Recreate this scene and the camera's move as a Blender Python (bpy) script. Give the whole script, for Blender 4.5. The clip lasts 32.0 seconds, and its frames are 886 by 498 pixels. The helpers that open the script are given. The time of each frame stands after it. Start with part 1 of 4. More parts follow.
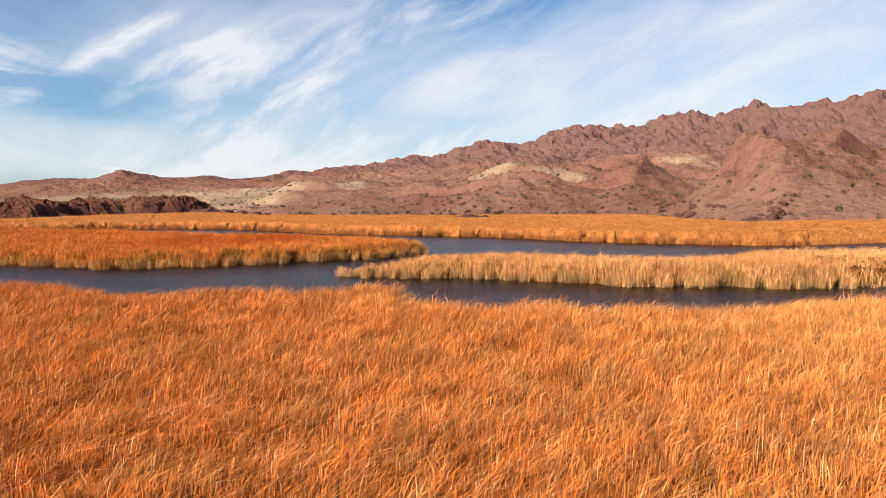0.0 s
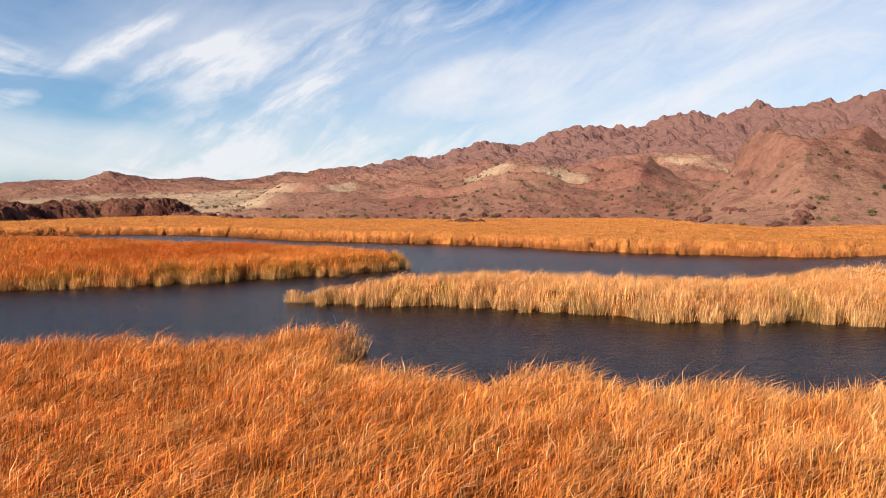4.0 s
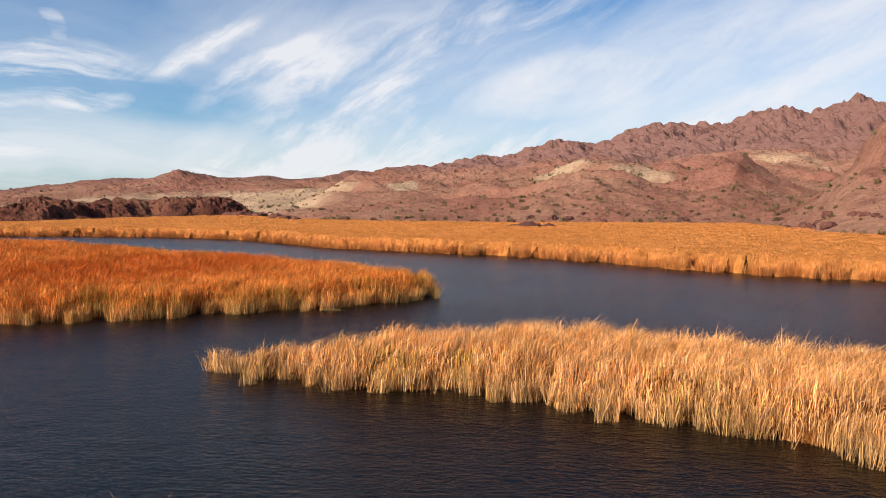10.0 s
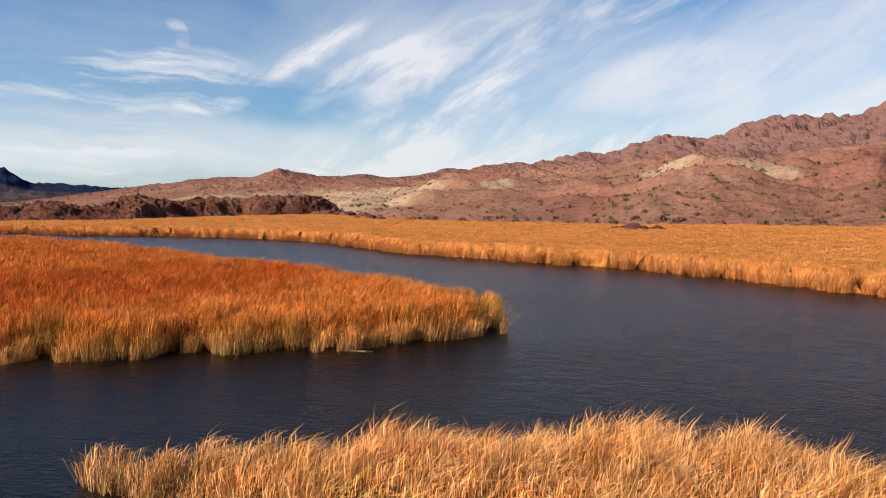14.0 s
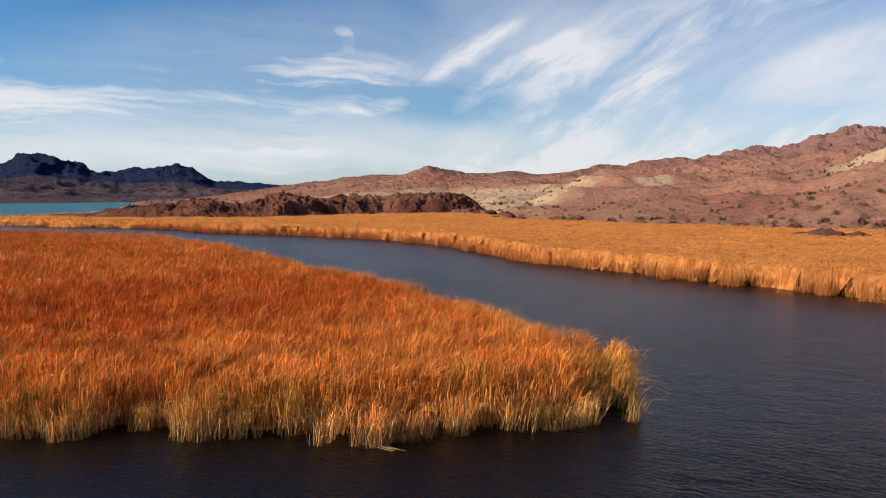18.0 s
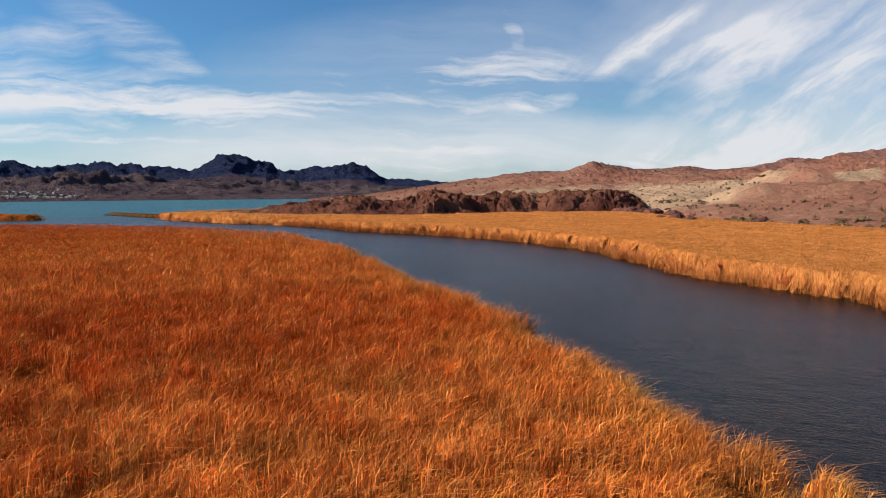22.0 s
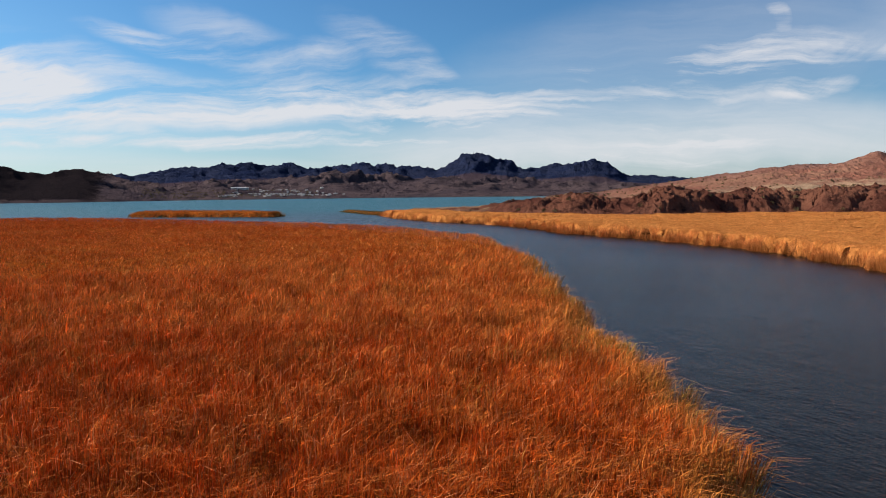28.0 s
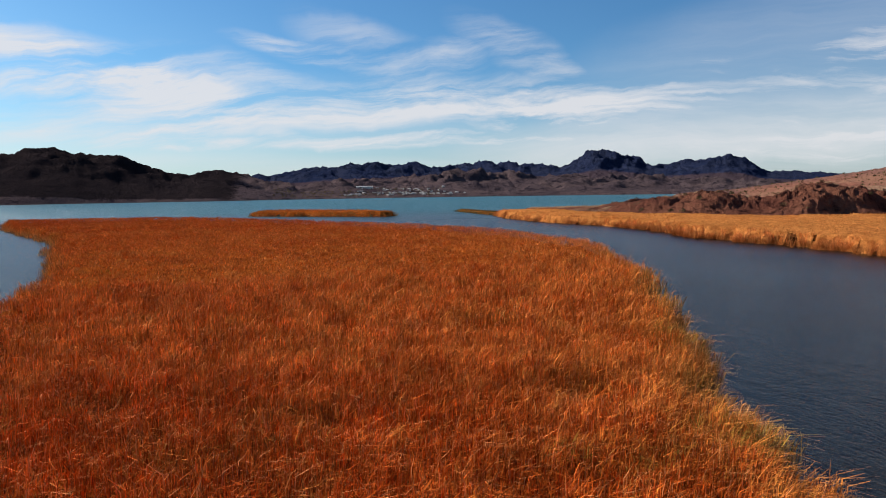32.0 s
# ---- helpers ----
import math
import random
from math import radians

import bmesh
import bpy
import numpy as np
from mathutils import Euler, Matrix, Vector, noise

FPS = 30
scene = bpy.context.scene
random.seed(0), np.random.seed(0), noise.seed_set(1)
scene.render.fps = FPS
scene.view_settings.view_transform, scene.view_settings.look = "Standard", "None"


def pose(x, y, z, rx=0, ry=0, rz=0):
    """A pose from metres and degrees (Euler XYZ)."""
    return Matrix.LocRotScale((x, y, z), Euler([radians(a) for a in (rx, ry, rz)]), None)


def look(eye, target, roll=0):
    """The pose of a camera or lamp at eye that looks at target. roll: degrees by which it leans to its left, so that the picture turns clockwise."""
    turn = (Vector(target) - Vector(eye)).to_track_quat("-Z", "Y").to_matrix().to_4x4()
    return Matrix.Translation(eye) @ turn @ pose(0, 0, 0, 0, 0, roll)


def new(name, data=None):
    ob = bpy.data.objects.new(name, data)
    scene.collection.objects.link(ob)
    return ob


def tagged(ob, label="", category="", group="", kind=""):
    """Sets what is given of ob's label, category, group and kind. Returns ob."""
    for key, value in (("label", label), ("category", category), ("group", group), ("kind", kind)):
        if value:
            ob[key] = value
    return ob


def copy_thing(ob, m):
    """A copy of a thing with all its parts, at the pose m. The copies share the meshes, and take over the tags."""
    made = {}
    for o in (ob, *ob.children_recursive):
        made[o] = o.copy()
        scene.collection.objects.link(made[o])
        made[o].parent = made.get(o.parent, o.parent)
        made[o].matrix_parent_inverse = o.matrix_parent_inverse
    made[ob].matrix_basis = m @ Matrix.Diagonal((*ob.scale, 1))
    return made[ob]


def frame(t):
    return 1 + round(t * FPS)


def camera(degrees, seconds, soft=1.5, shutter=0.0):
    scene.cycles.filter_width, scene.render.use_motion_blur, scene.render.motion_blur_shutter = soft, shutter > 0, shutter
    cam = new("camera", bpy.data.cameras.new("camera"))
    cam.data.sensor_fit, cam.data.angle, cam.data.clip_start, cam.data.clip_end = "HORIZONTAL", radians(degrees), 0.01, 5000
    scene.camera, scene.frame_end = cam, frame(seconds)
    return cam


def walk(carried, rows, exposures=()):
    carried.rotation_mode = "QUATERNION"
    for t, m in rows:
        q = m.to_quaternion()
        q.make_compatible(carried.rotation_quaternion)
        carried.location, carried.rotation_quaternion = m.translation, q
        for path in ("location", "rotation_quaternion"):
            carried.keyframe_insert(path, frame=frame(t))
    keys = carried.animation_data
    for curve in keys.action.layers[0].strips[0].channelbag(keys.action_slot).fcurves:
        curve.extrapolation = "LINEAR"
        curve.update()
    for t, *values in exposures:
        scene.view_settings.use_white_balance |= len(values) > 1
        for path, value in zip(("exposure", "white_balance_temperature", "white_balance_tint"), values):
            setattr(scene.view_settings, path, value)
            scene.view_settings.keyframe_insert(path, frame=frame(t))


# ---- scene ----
cam = camera(65.14, 32.0, soft=1.0)
# seconds, x, y, z, yaw to the left of +y, pitch up, roll
PATH = [
    (0.0, 0.00, 0.00, 11.74, 0.02, -4.49, -0.61),
    (1.0, 0.60, 5.29, 11.83, 0.01, -4.47, -0.66),
    (2.0, 1.13, 10.65, 11.93, -0.04, -4.42, -0.65),
    (3.0, 1.81, 16.15, 11.96, -0.08, -4.38, -0.63),
    (5.5, 3.33, 30.35, 11.91, 0.42, -4.32, -0.58),
    (6.0, 3.65, 33.19, 11.92, 1.02, -4.31, -0.53),
    (7.0, 4.31, 38.78, 11.94, 2.13, -4.29, -0.50),
    (8.0, 4.87, 44.21, 11.96, 3.14, -4.29, -0.44),
    (9.0, 5.45, 49.66, 11.97, 4.41, -4.29, -0.40),
    (10.0, 5.90, 55.01, 11.99, 5.94, -4.33, -0.37),
    (11.0, 6.24, 60.40, 12.00, 7.58, -4.36, -0.34),
    (12.0, 6.39, 65.80, 11.97, 9.40, -4.38, -0.35),
    (13.0, 6.41, 71.24, 11.93, 11.70, -4.40, -0.28),
    (14.0, 6.33, 76.86, 11.99, 14.24, -4.41, -0.39),
    (14.5, 6.15, 79.64, 12.01, 15.47, -4.46, -0.34),
    (16.5, 5.21, 91.16, 12.09, 21.08, -4.48, -0.38),
    (17.0, 4.86, 93.82, 12.11, 23.13, -4.51, -0.35),
    (18.0, 4.06, 99.01, 12.12, 26.86, -4.55, -0.33),
    (19.0, 3.15, 103.86, 12.13, 30.21, -4.59, -0.32),
    (20.0, 2.04, 108.63, 12.15, 33.57, -4.64, -0.33),
    (21.0, 0.69, 113.40, 12.14, 37.00, -4.68, -0.35),
    (22.0, -1.20, 118.10, 12.11, 40.51, -4.71, -0.35),
    (23.0, -3.51, 122.67, 12.07, 44.10, -4.76, -0.43),
    (24.0, -5.80, 127.07, 12.02, 47.65, -4.77, -0.45),
    (25.0, -8.01, 130.95, 12.03, 51.22, -4.78, -0.48),
    (26.0, -10.30, 134.46, 11.98, 54.58, -4.77, -0.50),
    (26.5, -11.44, 136.09, 11.94, 56.04, -4.77, -0.53),
    (28.5, -15.90, 141.88, 11.94, 61.55, -4.78, -0.56),
    (29.0, -17.08, 143.21, 11.97, 62.95, -4.79, -0.56),
    (30.0, -19.55, 145.78, 12.10, 65.57, -4.80, -0.67),
    (31.0, -22.39, 148.20, 12.16, 68.16, -4.78, -0.76),
    (32.0, -25.39, 150.46, 12.20, 70.31, -4.81, -0.82),
]


def flown(x, y, z, yaw, pitch, roll):
    a, p = radians(yaw), radians(pitch)
    ahead = Vector((-math.sin(a) * math.cos(p), math.cos(a) * math.cos(p), math.sin(p)))
    return look((x, y, z), Vector((x, y, z)) + 10 * ahead, roll)


EXPOSURE = [(0.0, 0.68), (10.0, 0.64), (19.0, 0.52), (32.0, 0.42)]
walk(cam, [(t, flown(*r)) for t, *r in PATH], EXPOSURE)

# ---- light ----
SUN_TURN, SUN_HEIGHT = 50.0, 29.0          # degrees from -y towards -x, and above the horizon
to_sun = Vector((-math.sin(radians(SUN_TURN)) * math.cos(radians(SUN_HEIGHT)),
                 -math.cos(radians(SUN_TURN)) * math.cos(radians(SUN_HEIGHT)), math.sin(radians(SUN_HEIGHT))))
sun = new("sun", bpy.data.lights.new("sun", "SUN"))
sun.data.energy, sun.data.angle, sun.data.color = 5.0, radians(0.53), (1.0, 0.93, 0.84)
sun.matrix_world = look((0, 0, 200), Vector((0, 0, 200)) - to_sun)


class Nodes:
    """Short hand for node trees."""

    def __init__(self, tree):
        self.tree = tree
        tree.nodes.clear()

    def add(self, kind):
        return self.tree.nodes.new("ShaderNode" + kind)

    def put(self, socket, value):
        if hasattr(value, "is_linked"):
            self.tree.links.new(value, socket)
        else:
            socket.default_value = value

    def math(self, operation, a, b=0.0, clamp=False):
        node = self.add("Math")
        node.operation, node.use_clamp = operation, clamp
        self.put(node.inputs[0], a)
        self.put(node.inputs[1], b)
        return node.outputs[0]

    def vec(self, operation, a, b=(0, 0, 0), out=0):
        node = self.add("VectorMath")
        node.operation = operation
        self.put(node.inputs[0], a)
        self.put(node.inputs[1], b)
        return node.outputs[out]

    def noise(self, vector, scale, detail=4.0, rough=0.55, kind="FBM", distort=0.0):
        node = self.add("TexNoise")
        node.noise_type = kind
        self.put(node.inputs["Vector"], vector)
        node.inputs["Scale"].default_value, node.inputs["Detail"].default_value = scale, detail
        node.inputs["Roughness"].default_value, node.inputs["Distortion"].default_value = rough, distort
        return node.outputs[0]

    def span(self, value, a, b, lo=0.0, hi=1.0):
        node = self.add("MapRange")
        node.interpolation_type = "SMOOTHSTEP"
        self.put(node.inputs[0], value)
        for n, v in zip((1, 2, 3, 4), (a, b, lo, hi)):
            node.inputs[n].default_value = v
        return node.outputs[0]

    def mix(self, factor, a, b, how="MIX"):
        node = self.add("Mix")
        node.data_type, node.blend_type = "RGBA", how
        self.put(node.inputs["Factor"], factor)
        for socket, value in ((node.inputs[6], a), (node.inputs[7], b)):
            self.put(socket, value if hasattr(value, "is_linked") else (*value, 1.0))
        return node.outputs[2]

    def ramp(self, value, stops):
        node = self.add("ValToRGB")
        self.put(node.inputs[0], value)
        band = node.color_ramp.elements
        while len(band) < len(stops):
            band.new(0.5)
        for e, (at, colour) in zip(band, stops):
            e.position, e.color = at, (*colour, 1.0)
        return node.outputs[0]

    def scaled(self, vector, size, turn=0.0):
        node = self.add("Mapping")
        self.put(node.inputs[0], vector)
        node.inputs["Scale"].default_value = size
        node.inputs["Rotation"].default_value = (0, 0, radians(turn))
        return node.outputs[0]

    def bump(self, height, strength, distance):
        node = self.add("Bump")
        self.put(node.inputs["Height"], height)
        node.inputs["Strength"].default_value, node.inputs["Distance"].default_value = strength, distance
        return node.outputs[0]


# cirrus streaks: azimuth left of +y, elevation, half length and half width in degrees, tilt, strength
WISPS = [
    (24.8, 11.1, 4.4, 0.85, 30, 0.64),
    (21.0, 9.8, 5.3, 0.85, 30, 0.60),
    (16.6, 9.6, 5.0, 1.70, 35, 0.52),
    (36.3, 9.5, 7.6, 1.57, 3, 0.80),
    (32.6, 7.1, 3.2, 0.85, 5, 0.80),
    (34.9, 12.4, 0.6, 1.96, 15, 0.50),
    (43.9, 7.8, 5.0, 0.72, -16, 0.60),
    (47.7, 8.9, 2.3, 1.18, -20, 0.60),
    (53.4, 6.7, 11.7, 1.57, -8, 0.70),
    (61.0, 6.2, 8.2, 1.70, -3, 0.90),
    (47.4, 4.4, 15.2, 1.70, -8, 0.50),
    (10.4, 7.5, 12.8, 2.22, 15, 0.60),
    (7.6, 4.2, 19.3, 2.61, 4, 0.50),
    (5.8, 11.0, 15.2, 3.92, 12, 0.40),
]
WISPS += [
    (1.6, 14.5, 1.3, 2.35, -15, 0.50),
    (-2.5, 14.3, 3.5, 0.85, 32, 0.50),
    (-10.0, 9.5, 15.2, 3.27, 10, 0.45),
    (-24.5, 8.6, 21.0, 7.19, 5, 0.60),
    (3.8, 6.9, 11.7, 1.57, 5, 0.50),
    (98.5, 8.9, 15.2, 2.09, -6, 0.95),
    (81.1, 11.1, 5.5, 0.72, -8, 0.80),
    (69.4, 10.7, 2.9, 1.31, 5, 0.50),
    (73.0, 9.8, 8.5, 1.9, -24, 0.42),
    (62.8, 10.2, 6.5, 1.5, -28, 0.42),
    (84.0, 8.2, 9.0, 1.6, -14, 0.55),
    (75.8, 7.0, 24.5, 1.70, 3, 0.75),
    (90.3, 3.9, 7.6, 0.52, 0, 0.70),
    (71.3, 4.1, 14.6, 0.52, 1, 0.70),
    (47.6, 5.9, 17.5, 2.22, 4, 0.55),
    (84.8, 5.9, 3.5, 1.44, -20, 0.50),
    (95.7, 6.2, 2.6, 0.39, -30, 0.60),
    (79.6, 6.6, 14.0, 1.44, 0, 0.60),
    (61.1, 6.1, 9.3, 1.18, -3, 0.60),
]
# thin even sheets of cloud, in the same terms
VEILS = [
    (-22.6, 9.6, 26.1, 8.50, 5, 0.88),
    (-4.5, 8.8, 15.8, 3.92, 8, 0.84),
    (5.3, 7.8, 20.6, 7.19, 8, 0.58),
    (34.0, 4.0, 31.6, 2.94, 0, 0.52),
    (47.6, 4.5, 24.3, 3.59, 3, 0.55),
    (83.0, 6.1, 34.0, 3.92, 2, 0.14),
    (40.0, 10.0, 26.0, 6.5, 8, 0.26),
]
world = bpy.data.worlds.new("sky")
scene.world = world
world.use_nodes = True
n = Nodes(world.node_tree)
sky = n.add("TexSky")
sky.sky_type, sky.sun_disc = "NISHITA", False
sky.sun_elevation, sky.sun_rotation = radians(SUN_HEIGHT), math.atan2(to_sun.x, to_sun.y)
sky.altitude, sky.air_density, sky.dust_density, sky.ozone_density = 140.0, 1.0, 0.6, 1.6
way = n.add("TexCoord").outputs["Generated"]
sep = n.add("SeparateXYZ")
n.put(sep.inputs[0], way)
up = n.math("ADD", n.math("MAXIMUM", sep.outputs[2], 0.0), 0.07)
flat = n.add("CombineXYZ")
n.put(flat.inputs[0], n.math("DIVIDE", sep.outputs[0], up))
n.put(flat.inputs[1], n.math("DIVIDE", sep.outputs[1], up))
flat = flat.outputs[0]
warp = n.add("TexNoise")
n.put(warp.inputs["Vector"], way)
warp.inputs["Scale"].default_value, warp.inputs["Detail"].default_value = 7.0, 8.0
bent = n.vec("ADD", way, n.vec("MULTIPLY", n.vec("SUBTRACT", warp.outputs["Color"], (0.5, 0.5, 0.5)), (0.055, 0.055, 0.034)))
curl = n.add("TexNoise")
n.put(curl.inputs["Vector"], way)
curl.inputs["Scale"].default_value, curl.inputs["Detail"].default_value = 28.0, 6.0
bent = n.vec("ADD", bent, n.vec("MULTIPLY", n.vec("SUBTRACT", curl.outputs["Color"], (0.5, 0.5, 0.5)), (0.012, 0.012, 0.009)))


def patch(az, el, long, wide, tilt, strength):
    """A soft oval in the sky, as a factor."""
    a, e, t = radians(az), radians(el), radians(tilt)
    centre = Vector((-math.sin(a) * math.cos(e), math.cos(a) * math.cos(e), math.sin(e)))
    level = Vector((math.cos(a), math.sin(a), 0))
    above = level.cross(centre)
    along, across = math.cos(t) * level + math.sin(t) * above, math.cos(t) * above - math.sin(t) * level
    p = n.math("MULTIPLY", n.vec("DOT_PRODUCT", n.vec("SUBTRACT", bent, centre), along, 1), 1 / math.tan(radians(long)))
    q = n.math("MULTIPLY", n.vec("DOT_PRODUCT", n.vec("SUBTRACT", bent, centre), across, 1), 1 / math.tan(radians(wide)))
    front = n.math("GREATER_THAN", n.vec("DOT_PRODUCT", way, centre, 1), 0.2)
    far = n.math("ADD", n.math("MULTIPLY", p, p), n.math("MULTIPLY", q, q))
    return n.math("MULTIPLY", n.span(far, 1.0, 0.0, 0.0, strength), front)


wisps, sheets = 0.0, 0.0
for az, el, long, wide, tilt, strength in WISPS:
    wisps = n.math("MAXIMUM", wisps, patch(az, el, 1.3 * long, 1.45 * wide, tilt, 1.02 * strength))
for veil in VEILS:
    sheets = n.math("MAXIMUM", sheets, patch(*veil))


def fibres(az, tilt, size, seed):
    """Noise drawn out along a line that leans by tilt degrees in the sky at az."""
    a, t = radians(az), radians(tilt)
    centre = Vector((-math.sin(a), math.cos(a), 0.2)).normalized()
    level = Vector((math.cos(a), math.sin(a), 0))
    above = level.cross(centre)
    both = n.add("CombineXYZ")
    n.put(both.inputs[0], n.math("MULTIPLY", n.vec("DOT_PRODUCT", bent, math.cos(t) * level + math.sin(t) * above, 1), size[0]))
    n.put(both.inputs[1], n.math("MULTIPLY", n.vec("DOT_PRODUCT", bent, math.cos(t) * above - math.sin(t) * level, 1), size[1]))
    both.inputs[2].default_value = seed
    return n.noise(both.outputs[0], 1.0, 7.0, 0.63, distort=0.35)


west = n.span(n.vec("DOT_PRODUCT", way, (-0.94, 0.34, 0), 1), 0.62, 0.86)
slanted, level = fibres(5, 30, (4.5, 15), 1.0), fibres(70, 4, (4, 30), 4.0)
fine = n.math("ADD", n.math("MULTIPLY", slanted, n.math("SUBTRACT", 1.0, west)), n.math("MULTIPLY", level, west))
veil = n.span(n.noise(n.scaled(flat, (0.5, 0.16, 1), 35), 1.0, 4.0, 0.5, distort=0.5), 0.38, 0.76)
sheets = n.math("MULTIPLY", sheets, n.span(fine, 0.2, 0.75, 0.5, 1.05))
thin = n.math("MULTIPLY", n.math("MULTIPLY", veil, n.span(fine, 0.25, 0.75, 0.6, 1.0)), n.span(sep.outputs[2], 0.45, 0.25, 0.15, 0.72))
thin = n.math("MULTIPLY", thin, n.math("SUBTRACT", 1.0, n.math("MULTIPLY", west, 0.55)))
cover = n.math("ADD", n.math("MULTIPLY", wisps, n.span(fine, 0.34, 0.70, 0.0, 1.2)), thin)
low = n.span(sep.outputs[2], 0.0, 0.15, 0.40, 0.0)
cover = n.math("MINIMUM", n.math("ADD", n.math("MAXIMUM", cover, sheets), low), 0.88)
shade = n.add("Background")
cloud = n.mix(cover, n.mix(1.0, sky.outputs[0], (0.45, 0.83, 1.14), "MULTIPLY"), (8.3, 8.25, 8.5))
n.put(shade.inputs[0], cloud)
shade.inputs[1].default_value = 0.07
n.put(n.add("OutputWorld").inputs[0], shade.outputs[0])

# ---- materials ----


def material(name):
    m = bpy.data.materials.new(name)
    m.use_nodes = True
    return m, Nodes(m.node_tree)


def finish(n, colour, rough=0.9, normal=None, specular=0.2):
    b = n.add("BsdfPrincipled")
    n.put(b.inputs["Base Color"], colour if hasattr(colour, "is_linked") else (*colour, 1.0))
    n.put(b.inputs["Roughness"], rough)
    b.inputs["Specular IOR Level"].default_value = specular
    if normal:
        n.put(b.inputs["Normal"], normal)
    out = n.add("OutputMaterial")
    n.put(out.inputs[0], b.outputs[0])
    return b, out


def reed_material(name, dry, rust, pale, green, greenness, rusty=0.5, foot=None, drift=0.0, vary=0.75, flecks=0.75, tufted=0.25, stand=None):
    """Dead reed blades: straw, rust and some green, lighter towards the foot unless foot paints shade there."""
    m, n = material(name)
    geo = n.add("NewGeometry")
    where = geo.outputs["Position"]
    each = geo.outputs["Random Per Island"]
    sep = n.add("SeparateXYZ")
    n.put(sep.inputs[0], where)
    ground = n.vec("MULTIPLY", where, (1, 1, 0))
    wide = n.noise(ground, 0.035, 3.0)
    mid = n.noise(ground, 0.42, 4.0, 0.65)
    clump = n.span(n.noise(ground, 1.1, 3.0, 0.6), 0.34, 0.66, 0.76, 1.26)
    clump = n.math("MULTIPLY", clump, n.span(n.noise(ground, 3.2, 2.0, 0.6), 0.36, 0.64, 1 - tufted, 1 + tufted))
    clump = n.math("MULTIPLY", clump, n.span(n.noise(ground, 0.22, 2.0, 0.5), 0.36, 0.64, 0.84, 1.14))
    blend = n.math("ADD", n.math("MULTIPLY", wide, 0.7), n.math("ADD", n.math("MULTIPLY", n.math("ADD", n.math("MULTIPLY", mid, 1.7), -0.375), 0.95), n.math("MULTIPLY", each, 0.4)))
    edge = n.add("Attribute")
    edge.attribute_name = "rim"
    blend = n.math("ADD", n.math("ADD", blend, n.math("MULTIPLY", sep.outputs[0], drift)), n.math("MULTIPLY", edge.outputs["Fac"], -0.25))
    if stand:
        # a round patch blended further towards rust: x, y and radius
        apart = n.vec("LENGTH", n.vec("SUBTRACT", ground, (stand[0], stand[1], 0)), out=1)
        blend = n.math("ADD", blend, n.span(apart, stand[2], 0.35 * stand[2], 0.0, 0.33))
    c = n.mix(n.span(blend, 1.25 - rusty, 1.75 - rusty), dry, rust)
    c = n.mix(n.math("MULTIPLY", n.span(each, 0.72, 0.95), flecks), c, pale)
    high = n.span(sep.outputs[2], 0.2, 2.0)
    tone = n.math("ADD", n.noise(ground, 0.16, 3.0), n.math("MULTIPLY", n.math("FRACT", n.math("MULTIPLY", each, 17.3)), 0.3))
    tone = n.math("ADD", tone, n.math("MULTIPLY", edge.outputs["Fac"], greenness))
    c = n.mix(n.math("MULTIPLY", n.span(tone, 0.80, 1.0), 0.85), c, green)
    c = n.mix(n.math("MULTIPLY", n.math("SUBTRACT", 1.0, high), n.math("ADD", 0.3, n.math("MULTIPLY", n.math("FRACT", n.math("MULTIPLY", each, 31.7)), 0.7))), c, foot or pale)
    dim = n.math("ADD", 0.93 - vary / 2, n.math("MULTIPLY", n.math("FRACT", n.math("MULTIPLY", each, 57.1)), vary))
    c = n.vec("MULTIPLY", c, joined(n, n.math("MULTIPLY", dim, clump)))
    b, out = finish(n, c, 0.75, specular=0.02)
    thin = n.add("BsdfTranslucent")
    n.put(thin.inputs[0], c)
    both = n.add("MixShader")
    both.inputs[0].default_value = 0.04
    n.put(both.inputs[1], b.outputs[0])
    n.put(both.inputs[2], thin.outputs[0])
    n.put(out.inputs[0], both.outputs[0])
    return m


def joined(n, value):
    node = n.add("CombineXYZ")
    for k in range(3):
        n.put(node.inputs[k], value)
    return node.outputs[0]


